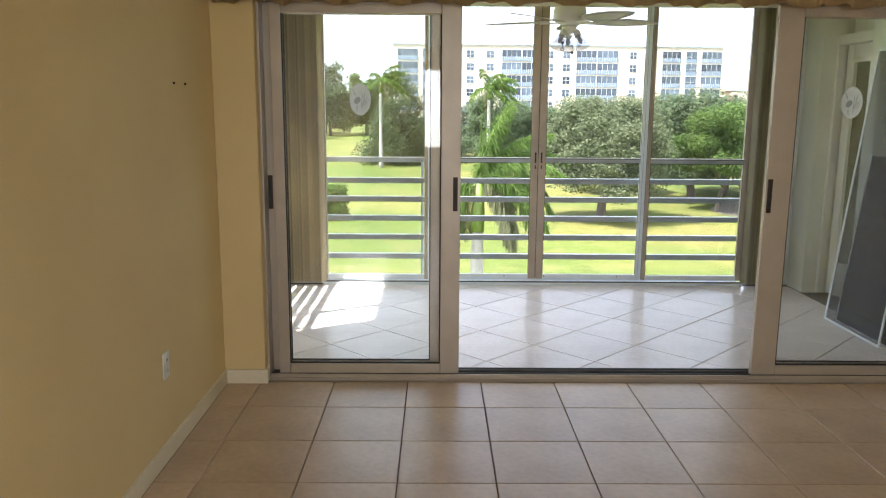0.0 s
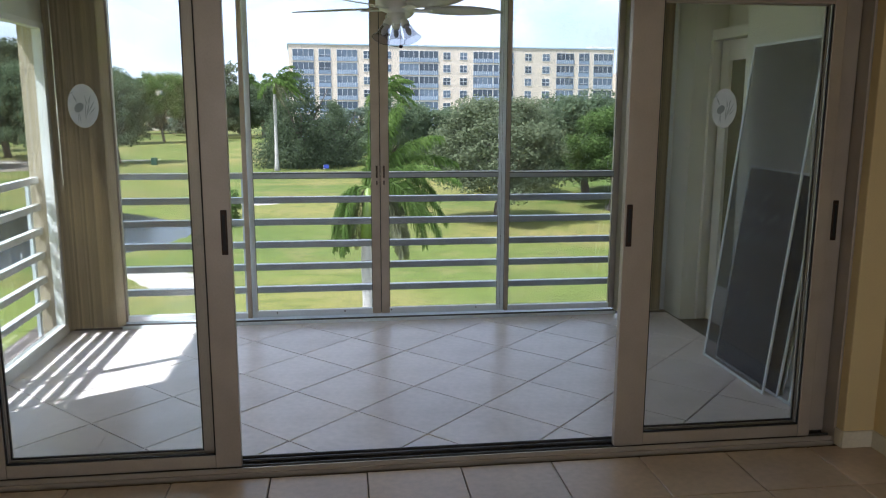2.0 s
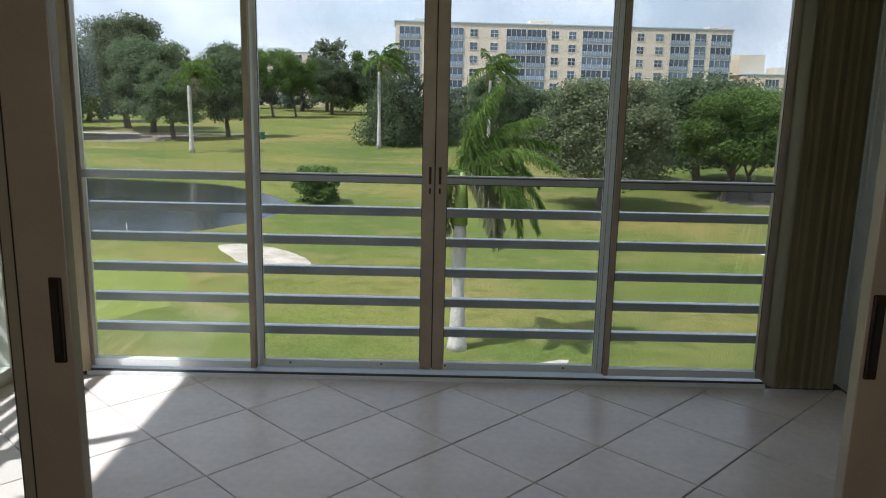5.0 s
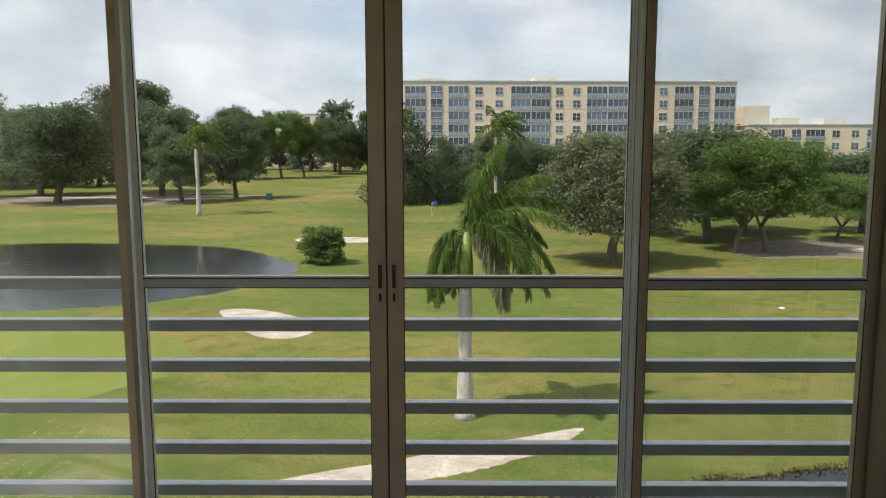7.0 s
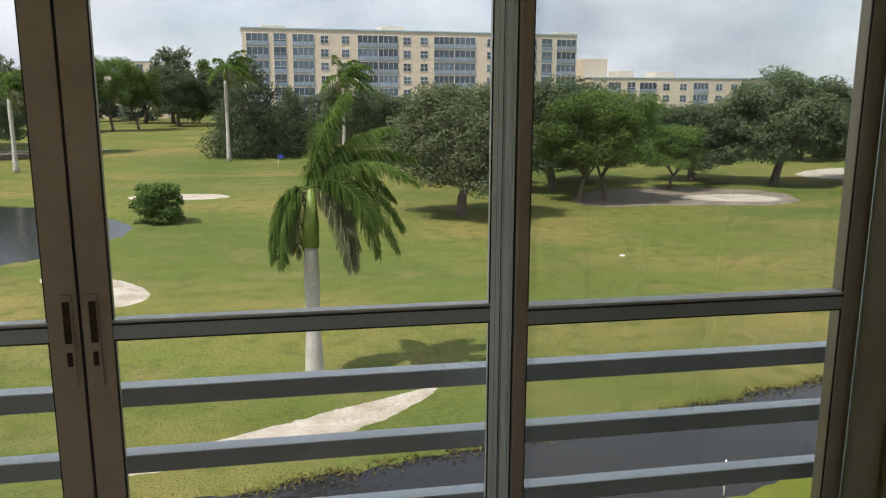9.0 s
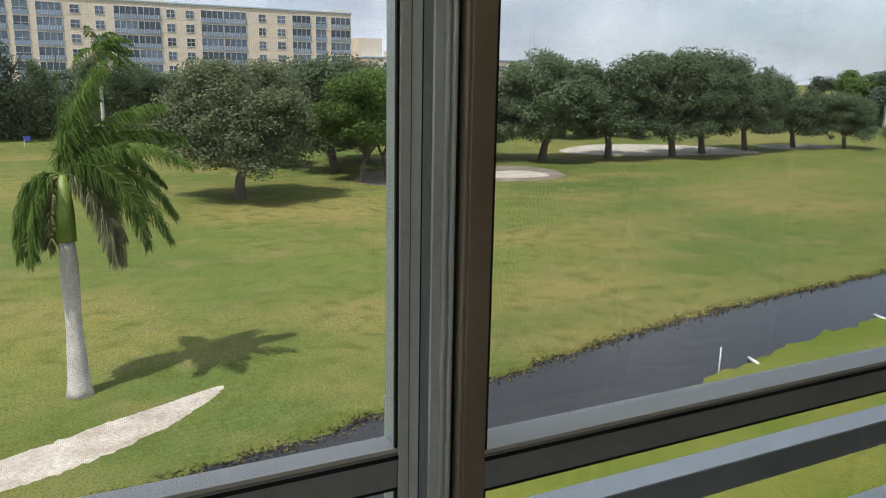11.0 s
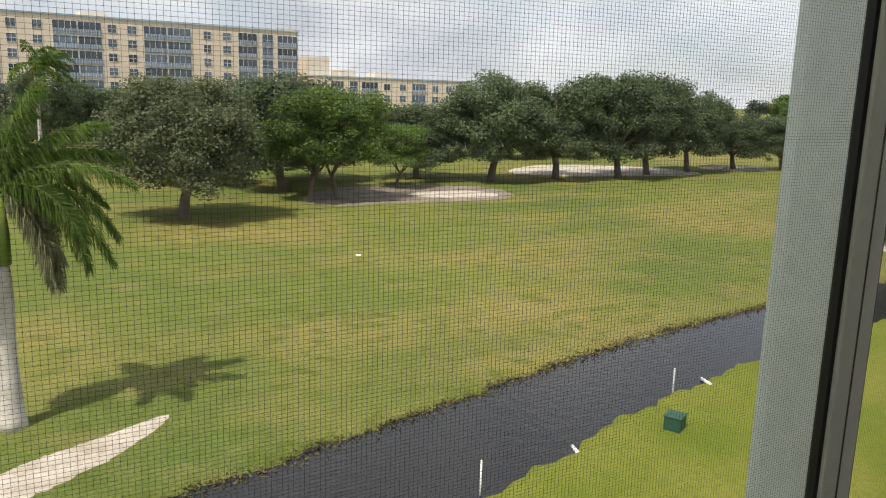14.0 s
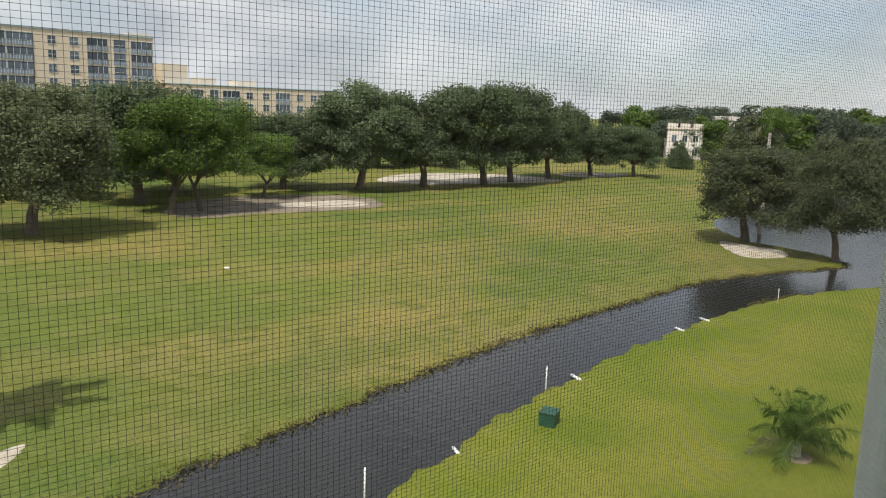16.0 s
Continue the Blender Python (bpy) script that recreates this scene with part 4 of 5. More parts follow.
flat_ring("water_pond", grown(RINGS[1], 1.2), WATER_Z, M_WATER, "dark rippled pond water", "water")


def patch(name, pts, mat, label, category, lift=0.03, rounds=2):
    """A sheet that lies on the ground inside a rounded, uneven outline."""
    ring = smooth_ring(pts, rounds)
    c = ring.mean(axis=0)
    size = float(np.max(np.ptp(ring, axis=0)))
    dense = []
    for a, b in zip(ring, np.roll(ring, -1, axis=0)):
        n = max(1, int(np.hypot(*(b - a)) / (size * 0.012)))
        dense += [a + (b - a) * k / n for k in range(n)]
    ring = np.array(dense)
    rr = np.random.default_rng(len(ring))
    wob = rr.normal(0, 1, len(ring))
    wob = wob + np.convolve(np.tile(rr.normal(0, 1, len(ring)), 3), np.ones(7) / 3, "same")[len(ring):2 * len(ring)]
    away = ring - c
    ring = ring + away / (np.linalg.norm(away, axis=1, keepdims=True) + 1e-9) * (wob * size * 0.0045)[:, None]
    bm = bmesh.new()
    shells = []
    for f in (1.0, 0.94, 0.7, 0.35):
        q = c + (ring - c) * f
        zz = ground_z(q[:, 0], q[:, 1]) + (-0.02 if f == 1.0 else lift)
        shells.append([bm.verts.new((x, y, z)) for (x, y), z in zip(q, zz)])
    for a, b in zip(shells, shells[1:]):
        for k in range(len(a)):
            bm.faces.new((a[k], a[(k + 1) % len(a)], b[(k + 1) % len(a)], b[k])).smooth = True
    bm.faces.new(shells[-1])
    return tagged(part(name, bm, mat), label, category, "", "structure")


patch("ground_bunker", [(-11.9, 48.8), (-10.5, 49.6), (-7.7, 48.3), (-5.5, 45.7), (-4.9, 43.4), (-6.2, 42.0), (-8, 42.6), (-9.6, 45.3)], M_SAND, "pale sand bunker beside the pond", "bunker")
patch("ground_bunker_2", [(6.6, 30.1), (5.1, 29.4), (2.4, 28.3), (0.2, 27.2), (-3.2, 25.8), (-4.0, 24.9), (0.3, 25.6), (2.5, 26.3), (4.9, 27.9), (6.2, 29.2)], M_SAND, "narrow pale sand bunker near the palm", "bunker")
patch("ground_bunker_3", [(60, 91), (66, 97), (78, 102), (90, 95), (93, 86), (86, 81.5), (76, 83), (66, 85)], M_SAND, "wide pale sand area under the oaks", "bunker")
patch("ground_bunker_4", [(58.5, 40.3), (58.2, 37.3), (58.6, 34.2), (55.6, 32.8), (52.9, 34.6), (55.2, 37.5)], M_SAND, "pale sand patch on the creek point", "bunker")
patch("ground_bunker_5", [(41, 76.6), (46.5, 76.4), (47.6, 71.6), (44, 69.8), (38, 71.7), (37, 74.5)], M_SAND, "pale bare sand near the oaks", "bunker", 0.05)
patch("ground_soil", [(33, 83), (42, 84), (50, 79), (49.5, 71), (43, 67.5), (34, 69.5), (27, 69), (26, 75)], M_DIRT, "bare soil under the trees, shade in its colour", "soil")
patch("ground_soil_2", [(-75, 150), (-55, 152), (-38, 140), (-40, 128), (-60, 122), (-78, 132)], M_DIRT, "bare soil under the trees, shade in its colour", "soil", 0.05)
patch("path_cart", [(-90, 142), (-70, 141.5), (-48, 141), (-30, 150), (-30, 151.5), (-48, 143.5), (-70, 144), (-90, 144.5)], M_SAND, "pale concrete cart path", "path", 0.09)
patch("ground_bunker_6", [(-14, 84.5), (-6, 84), (-3.5, 80.5), (-9, 79.6), (-14, 81.5)], M_SAND, "pale sand strip behind the pond", "bunker", 0.05)
patch("ground_bunker_7", [(96, 92), (104, 93), (110, 88), (106, 84), (97, 86)], M_SAND, "pale sand under far trees", "bunker", 0.05)
patch("ground_green", [(-32, 45.5), (-16.4, 45.6), (-12.5, 43.5), (-9.8, 39.8), (-9.6, 36), (-14, 30), (-26, 28), (-36, 34)], M_GREEN, "bright mown putting green", "putting green", 0.04)


# ---- trees ----
def crown_mesh(name, seed, n, leaf, mat, clumps=16, base=0.28, spread=1.0, cone=False, flat=1.0, fat=1.0):
    """Leaves as single small blades gathered into clumps; unit tree of height 1 and radius 0.5."""
    rng = np.random.default_rng(seed)
    cen, rad = [], []
    for k in range(clumps):
        a, u = rng.uniform(0, math.tau), rng.uniform(0, 1)
        if cone:
            z = base + (1 - base) * 0.93 * u
            r = 0.36 * spread * (1.0 - 0.75 * u) * rng.uniform(0.5, 1.0)
            rr = 0.17 * (1.15 - 0.75 * u)
        else:
            z = base + 0.12 + (0.80 - base - 0.02) * u * flat
            r = 0.37 * spread * math.sqrt(max(0.03, 1 - ((z - base - 0.18) / (0.92 - base)) ** 2)) * math.sqrt(rng.uniform(0.15, 1))
            rr = rng.uniform(0.045, 0.125) * fat
        cen.append((r * math.cos(a), r * math.sin(a), z))
        rad.append(rr)
    cen, rad = np.array(cen), np.array(rad)
    w = rad ** 2 / np.sum(rad ** 2)
    pick = rng.choice(clumps, n, p=w)
    d = rng.normal(size=(n, 3))
    d /= np.linalg.norm(d, axis=1, keepdims=True)
    rr = rng.uniform(0.15, 1.25, n) ** 0.7
    pos = cen[pick] + d * (rad[pick] * rr)[:, None] * np.array([1.1, 1.1, 0.78])
    nrm = d + rng.normal(size=(n, 3)) * 0.8 + np.array([0, 0, 0.3])
    nrm /= np.linalg.norm(nrm, axis=1, keepdims=True)
    t = np.cross(nrm, rng.normal(size=(n, 3)))
    t /= np.linalg.norm(t, axis=1, keepdims=True)
    b = np.cross(nrm, t)
    s = leaf * rng.uniform(0.6, 1.3, n)[:, None]
    v = np.stack([pos - t * s, pos + b * s * 0.55, pos + t * s, pos - b * s * 0.55], 1).reshape(-1, 3)
    me = bpy.data.meshes.new(name)
    me.from_pydata(v.tolist(), [], np.arange(4 * n).reshape(n, 4).tolist())
    me.materials.append(mat)
    return me


def trunk_mesh(seed, top=0.55, r=0.026, limbs=6, lean=0.04):
    rng = random.Random(seed)
    bm = bmesh.new()
    f = 0.24 + rng.uniform(-0.03, 0.03)
    tube(bm, [(0, 0, -0.02), (0.004, 0, 0.02), (lean * 0.4, 0.01, f * 0.6), (lean, 0.01, f)], [r * 1.7, r * 1.2, r, r * 0.9], 9)
    for k in range(limbs):
        a = k * math.tau / limbs + rng.uniform(-0.4, 0.4)
        q = rng.uniform(0.16, 0.34)
        z1 = top + rng.uniform(-0.08, 0.2)
        pts = [(lean, 0.01, f * 0.92), (lean + q * 0.35 * math.cos(a), q * 0.35 * math.sin(a), f + (z1 - f) * 0.35), (lean + q * 0.7 * math.cos(a + 0.2), q * 0.7 * math.sin(a + 0.2), f + (z1 - f) * 0.7), (lean + q * math.cos(a), q * math.sin(a), z1)]
        tube(bm, pts, [r * 0.62, r * 0.48, r * 0.32, r * 0.14], 6)
    me = bpy.data.meshes.new("trunk")
    bm.to_mesh(me)
    bm.free()
    me.materials.append(M_BARK)
    return me


def tree_kind(name, crown, trunk, label):
    t = thing(name, (0, 0, 0), label, "tree")
    for nm, me in (("trunk", trunk), ("crown", crown)):
        part(nm, me, None, t)
    return t


KINDS = {
    "oak": [tree_kind("oak_tree", crown_mesh("crown", s, 44000, 0.0105, M_OAK, 110, 0.12), trunk_mesh(s), "grey-green live oak with a broad crown on the grass") for s in (3, 4)],
    "dark": [tree_kind("oak_tree", crown_mesh("crown", s, 32000, 0.0120, M_DARK, 100, 0.10), trunk_mesh(s, limbs=7), "dark green live oak with a spreading crown") for s in (7, 8, 9)],
    "pine": [tree_kind("pine_tree", crown_mesh("crown", s, 26000, 0.0110, M_LIGHT, 60, 0.30, 1.0), trunk_mesh(s, 0.6, 0.018, 4, 0.05), "light green tree with forked bare trunk") for s in (12, 13)],
    "cone": [tree_kind("conifer_tree", crown_mesh("crown", 21, 26000, 0.0130, M_DARK, 70, 0.08, 1.15, True), trunk_mesh(5, 0.6), "dark dense cone-shaped tree")],
    "bush": [tree_kind("bush", crown_mesh("crown", 31, 9000, 0.028, M_LIGHT, 70, -0.12, 1.0, False, 0.8, 1.25), trunk_mesh(6, 0.5, 0.02), "round leafy green bush beside the pond")],
    "far": [tree_kind("distant_tree", crown_mesh("crown", s, 9000, 0.020, m, 60, -0.04), trunk_mesh(s, limbs=4), "distant dark green tree in the belt") for s, m in ((41, M_HAZELEAF), (42, M_OAK), (43, M_HAZELEAF), (44, M_LIGHT))],
}
USED = set()
rnd = random.Random(5)


def plant(kind, x, y, height, radius, turn=None, pick=None):
    """A tree of that height and crown radius; the first of a kind is used itself."""
    pool = KINDS[kind]
    src = pool[rnd.randrange(len(pool)) if pick is None else pick % len(pool)]
    z = float(ground_z(x, y)) - 0.05
    m = Matrix.Translation((x, y, z)) @ Matrix.Rotation(rnd.uniform(0, math.tau) if turn is None else turn, 4, "Z") @ Matrix.Diagonal((radius * 2.16, radius * 2.16, height * 1.13, 1))
    if src.name not in USED:
        USED.add(src.name)
        src.matrix_basis = m
        return src
    ob = copy_thing(src, Matrix())
    ob.matrix_basis = m
    return ob


for row in (("oak", 14.75, 66.5, 9.9, 6.6, 0.3, 0), ("dark", 27.4, 81.3, 10.4, 7.2), ("dark", 20, 88, 9, 6), ("pine", 26.95, 72.7, 8.9, 5.2, 0, 0), ("pine", 29.8, 73.2, 9.2, 5.4, 2, 1), ("pine", 39.8, 81, 6.2, 4.2),
            ("dark", 34, 90, 7.6, 6.5), ("dark", 46, 88, 8.0, 6.5), ("dark", 53, 82.8, 11.6, 7.4), ("dark", 62.8, 83, 11.3, 7.2), ("dark", 72.3, 82.2, 12.2, 7.2), ("dark", 79, 84, 12.2, 7), ("dark", 90, 87, 11.2, 6.6),
            ("dark", 101, 88, 8.2, 6.2), ("dark", 107, 84, 7.4, 4.8), ("cone", 133.5, 93, 4.6, 2.6), ("cone", 139, 97, 5, 3),
            ("oak", 59.7, 38.3, 6.9, 5.2, 1, 1), ("oak", 57.6, 30.4, 8.2, 3.8, 2, 0), ("bush", -8.4, 66.9, 3.4, 2.2),
            ("cone", -5, 131, 14.0, 6.6), ("cone", 1, 137, 10.0, 5.6), ("dark", 9.9, 121, 11, 6.0), ("dark", 17, 126, 9.0, 6.5), ("dark", 26, 122, 9.0, 7),
            ("dark", -62.3, 131, 15, 10), ("dark", -50.7, 146, 15.5, 9), ("dark", -42.3, 132, 11.5, 6.5), ("oak", -60, 158, 20, 10), ("dark", -75, 150, 15, 10), ("dark", -88, 140, 15, 10), ("oak", -100, 170, 20, 11),
            ("dark", -36, 142, 13.5, 6.5), ("pine", -45, 221, 17, 8.5), ("pine", -40, 228, 15, 7), ("dark", -33, 250, 16, 9), ("dark", -22, 255, 16, 9), ("dark", -55, 215, 18, 9)):
    plant(*row)
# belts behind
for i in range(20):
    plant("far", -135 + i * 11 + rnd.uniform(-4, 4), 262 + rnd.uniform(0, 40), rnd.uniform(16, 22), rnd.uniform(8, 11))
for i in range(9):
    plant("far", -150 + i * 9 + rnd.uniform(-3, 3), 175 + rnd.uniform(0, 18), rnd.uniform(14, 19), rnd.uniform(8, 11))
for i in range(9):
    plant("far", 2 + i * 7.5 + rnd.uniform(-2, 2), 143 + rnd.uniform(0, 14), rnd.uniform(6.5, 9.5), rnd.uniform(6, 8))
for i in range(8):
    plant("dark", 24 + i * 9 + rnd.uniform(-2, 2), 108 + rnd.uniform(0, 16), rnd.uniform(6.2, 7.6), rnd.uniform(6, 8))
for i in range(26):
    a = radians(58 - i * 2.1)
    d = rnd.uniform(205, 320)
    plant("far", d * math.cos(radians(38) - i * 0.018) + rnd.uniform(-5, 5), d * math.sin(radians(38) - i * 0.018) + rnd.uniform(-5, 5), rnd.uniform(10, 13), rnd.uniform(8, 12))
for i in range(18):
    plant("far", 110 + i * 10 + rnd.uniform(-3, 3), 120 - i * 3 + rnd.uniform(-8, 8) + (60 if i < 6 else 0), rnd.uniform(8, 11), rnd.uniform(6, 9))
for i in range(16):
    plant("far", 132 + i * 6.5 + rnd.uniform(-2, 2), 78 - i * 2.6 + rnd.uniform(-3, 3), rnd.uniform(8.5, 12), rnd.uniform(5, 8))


# ---- palms ----
def frond(bm, origin, azim, rise, length, droop, wind, leaves, width, rng, index=0, blade=0.0135):
    """An arched midrib with leaflets on both sides; wind: metres that its tip is pushed along +x."""
    pts = []
    d = Vector((math.cos(azim) * math.cos(rise), math.sin(azim) * math.cos(rise), math.sin(rise)))
    d = (d + Vector((0.62 * wind, 0, 0.1))).normalized()
    p = Vector(origin)
    n = 14
    for k in range(n + 1):
        pts.append(p.copy())
        d = (d + Vector((wind * 0.10 / n * 10, 0, -droop / n))).normalized()
        p = p + d * (length / n)
    tube(bm, pts, [0.045 * (1 - 0.85 * k / n) * length / 4 + 0.004 for k in range(n + 1)], 5, False, index)
    for k in range(leaves):
        u = 0.10 + 0.89 * k / leaves
        f = u * n
        i = min(int(f), n - 1)
        c = pts[i].lerp(pts[i + 1], f - i)
        ax = (pts[i + 1] - pts[i]).normalized()
        side = ax.cross(Vector((0, 0, 1)))
        side = side.normalized() if side.length > 0.05 else Vector((0, 1, 0))
        up = side.cross(ax)
        ln = width * (0.45 + 0.55 * math.sin(math.pi * min(1, u * 0.95 + 0.08))) * rng.uniform(0.8, 1.15)
        for s in (-1, 1):
            dirn = (side * s * rng.uniform(0.7, 1.05) + ax * rng.uniform(0.3, 0.65) + up * rng.uniform(-0.5, 0.5) + Vector((wind * 0.5, 0, -0.15))).normalized()
            mid = c + dirn * ln * 0.5
            tip = c + (dirn + Vector((wind * 0.2, 0, rng.uniform(-1.0, -0.45)))).normalized() * ln
            w = dirn.cross(Vector((rng.uniform(-1, 1), rng.uniform(-1, 1), rng.uniform(-0.4, 1)))).normalized() * blade * length / 3.5
            v = [bm.verts.new(q) for q in (c - w * 0.5, c + w * 0.5, mid + w, tip, mid - w)]
            fc = bm.faces.new(v)
            fc.material_index = index


def palm(name, x, y, trunk_h, shaft, length, fronds, wind, label, r=0.22, seed=1, leaves=70, dry=3, width=0.75, rises=(-0.5, 1.45), lean=0.0, droops=(1.3, 2.0), exact=()):
    rng = random.Random(seed)
    z = float(ground_z(x, y))
    t = thing(name, (x, y, z), label, "palm tree")
    ks = 14
    pts = [(x + lean * (k / ks), y, z - 0.1 + (trunk_h + 0.1) * k / ks) for k in range(ks + 1)]
    rad = [r * (1.45 if k == 0 else 1.22 if k == 1 else 1.0 + 0.10 * math.sin(k * 0.7) - 0.22 * k / ks) for k in range(ks + 1)]
    part("trunk", tube(bmesh.new(), pts, rad, 14), M_PTRUNK, t, "pale grey ringed trunk")
    c = Vector((x + lean, y, z + trunk_h))
    if shaft:
        part("crownshaft", tube(bmesh.new(), [c + Vector((0, 0, -0.05)), c + Vector((0.02, 0, shaft * 0.4)), c + Vector((0.06 * wind, 0, shaft))], [r * 0.95, r * 0.88, r * 0.45], 12), M_SHAFT, t, "smooth green crownshaft")
    c = c + Vector((0.06 * wind, 0, shaft))
    for az, up, ln, dr, wd, old in exact:
        bm = bmesh.new()
        frond(bm, c, radians(az), radians(up), ln, dr, wd, 12 if up > 86 else leaves, 0.35 if up > 86 else width, rng)
        part("frond", bm, M_DRY if old else M_FROND, t, "drooping dry greyish frond" if old else "")
    for k in range(fronds):
        az = k * 2.399 + rng.uniform(-0.25, 0.25)
        rise = rises[0] + (rises[1] - rises[0]) * (k + 0.5) / fronds
        bm = bmesh.new()
        frond(bm, c, az, rise, length * rng.uniform(0.85, 1.1), rng.uniform(*droops) * (1.0 if rise > 0 else 0.75), wind * rng.uniform(0.6, 1.2), leaves, width, rng, 0, 0.055 if leaves <= 30 else 0.0135)
        part("frond", bm, M_DRY if k < dry else M_FROND, t, "drooping dry brown frond" if k < dry else "")
    return t


# azimuth, rise, length, droop, wind, dry
ROYAL = ((90, 88, 3.3, 0.1, 0.02, 0), (100, 80, 3.5, 0.9, 0.25, 0), (200, 82, 3.3, 0.9, 0.35, 0), (20, 68, 3.9, 1.5, 0.45, 0), (-40, 62, 3.9, 1.7, 0.5, 0), (60, 50, 3.8, 2.0, 0.5, 0),
         (0, 40, 3.7, 2.3, 0.4, 0), (-70, 45, 3.4, 2.5, 0.4, 0), (95, 40, 3.3, 2.6, 0.3, 0), (-20, 18, 3.4, 2.8, 0.2, 0), (180, 32, 3.1, 5.2, 0.0, 0), (205, 20, 3.0, 5.2, 0.0, 0), (150, 18, 3.0, 5.2, 0.0, 1),
         (-35, 2, 3.2, 3.4, 0.1, 1), (-50, 12, 3.3, 3.6, 0.15, 1), (40, 0, 3.1, 3.4, 0.1, 1), (10, -15, 2.9, 3.0, 0.05, 1), (-15, 28, 3.8, 2.6, 0.5, 0), (15, 78, 3.6, 1.2, 0.4, 0), (120, -5, 2.7, 4.5, 0.0, 1))
palm("royal_palm", 2.45, 31.0, 4.75, 1.85, 3.8, 0, 0.9, "wind-blown royal palm with pale trunk on the grass", 0.29, 4, 230, 4, 0.85, exact=ROYAL)
palm("small_palm", 23.5, 16.6, 0.5, 0.0, 1.7, 26, 0.1, "small bushy palm on the near lawn", 0.14, 6, 60, 2, 0.5, (0.15, 1.45), 0.0, (0.7, 1.5))
patch("ground_mulch", [(23.0, 16.3), (23.4, 16.1), (23.9, 16.3), (24.0, 16.7), (23.6, 17.0), (23.1, 16.9)], M_DIRT, "reddish mulch ring round a small palm", "mulch", 0.04, 1)
palm("tall_palm", -7.9, 122.5, 11.5, 1.6, 4.6, 16, 0.8, "tall thin palm with a drooping crown", 0.28, 8, 30, 3, 1.1)
palm("tall_palm", -32.2, 109.5, 9.0, 1.3, 4.6, 16, 0.8, "tall thin palm with a drooping crown", 0.30, 9, 30, 3, 1.1)
palm("tall_palm", 8.2, 114, 10.5, 1.6, 4.6, 16, 0.8, "tall thin palm with a drooping crown", 0.26, 10, 30, 2, 1.1)
palm("tall_palm", 66, 40.5, 9.5, 0.8, 2.2, 12, 0.6, "tall thin palm behind the creek trees", 0.18, 11, 24, 2, 0.7)


# ---- buildings ----
def window_mesh(w, h, cols, rows, rail, name, spandrel=False):
    """A framed window set into a wall, facing -y; with a balcony panel below if rail."""
    bm = bmesh.new()
    box(bm, -w / 2, w / 2, 0.02, 0.06, 0, h, index=1)
    t = 0.07
    for k in range(cols + 1):
        x = -w / 2 + (w - t) * k / cols
        box(bm, x, x + t, -0.05, 0.05, 0, h, index=0)
    for k in range(rows + 1):
        z = (h - t) * k / rows
        box(bm, -w / 2, w / 2, -0.055, 0.04, z, z + t, index=0)
    if spandrel:
        box(bm, -w / 2, w / 2, -0.07, -0.056, 0.0, h * 0.34, index=2)
    if rail:
        box(bm, -w / 2, w / 2, -0.12, -0.06, 0.0, 0.95, index=2)
        for k in range(9):
            box(bm, -w / 2 + w * k / 9, -w / 2 + w * k / 9 + 0.06, -0.16, -0.12, 0.0, 1.0, index=0)
    me = bpy.data.meshes.new(name)
    bm.to_mesh(me)
    bm.free()
    for m in (M_BFRM, M_BWIN, M_BPAN):
        me.materials.append(m)
    return me


def apartment(name, at, turn, width, depth, height, storey, cols, top_gap, label, floors, extra=()):
    """A block whose front is at y = 0 of its own frame. cols: (x, width, kind) with kind L (glazed balcony), W or w (windows)."""
    m = pose(*at, 0, 0, turn)
    t = thing(name, at, label, "building")
    BASE[t.name] = Matrix.Translation(at)
    t.matrix_basis = m

    def add(nm, bm, mat, lab=""):
        ob = part(nm, bm, mat, t, lab)
        ob.matrix_parent_inverse = Matrix()
        return ob

    add("wall", boxed(0, width, 0.1, depth, 0, height), M_BWALL)
    add("roof", boxed(-0.2, width + 0.2, -0.1, depth + 0.2, height, height + 0.25), M_BTRIM, "pale blue roof coping")
    for a, b, z0, z1, d0, d1 in extra:
        add("roof_house", boxed(a, b, d0, d1, z0, z1), M_BWALL)
    meshes = {}
    for x, w, kind in cols:
        rows_h = storey * (0.90 if kind == "L" else 0.92 if kind == "W" else 0.60)
        key = (round(w, 1), kind)
        if key not in meshes:
            meshes[key] = window_mesh(w, rows_h, 4 if kind == "L" else 2, 1 if kind == "L" else 2, kind == "L", "window", kind == "W")
        for f in range(floors):
            z = height - top_gap - (f + 1) * storey + (0.12 if kind in "LW" else storey * 0.26)
            ob = add("window", meshes[key], None)
            ob.matrix_basis = Matrix.Translation((x, 0.05, z))
    return t


SC = 1.081
MAIN = [(-7.25, -3.03, "L"), (-2.14, 0.32, "W"), (1.44, 5.59, "L"), (6.83, 8.41, "w"), (10.9, 12.49, "w"), (14.09, 18.15, "L"), (18.25, 22.2, "L"), (23.2, 24.8, "w"), (26.7, 28.3, "w"),
        (29.5, 33.8, "L"), (33.9, 38.3, "L"), (40.7, 42.2, "w"), (44.5, 46.2, "w"), (47.6, 51.6, "L"), (52.6, 55.0, "W"), (55.95, 60.28, "L")]
X0 = 2.2 + (-8.0 - 2.2) * SC
apartment("apartment_building", (X0, 176, GZ - 0.1), 3.5, 68.5 * SC, 18, 22.9, 2.76, [((a + b) / 2 * SC - (-8.0 * SC), (b - a) * SC, k) for a, b, k in MAIN], 0.75,
          "long peach apartment block with glazed balconies beyond the trees", 8, ((30, 35, 22.9, 24.4, 6, 12), (4, 9, 22.9, 23.6, 0.3, 4), (63.5 * SC, 68 * SC, 22.9, 23.6, 0.3, 4)))
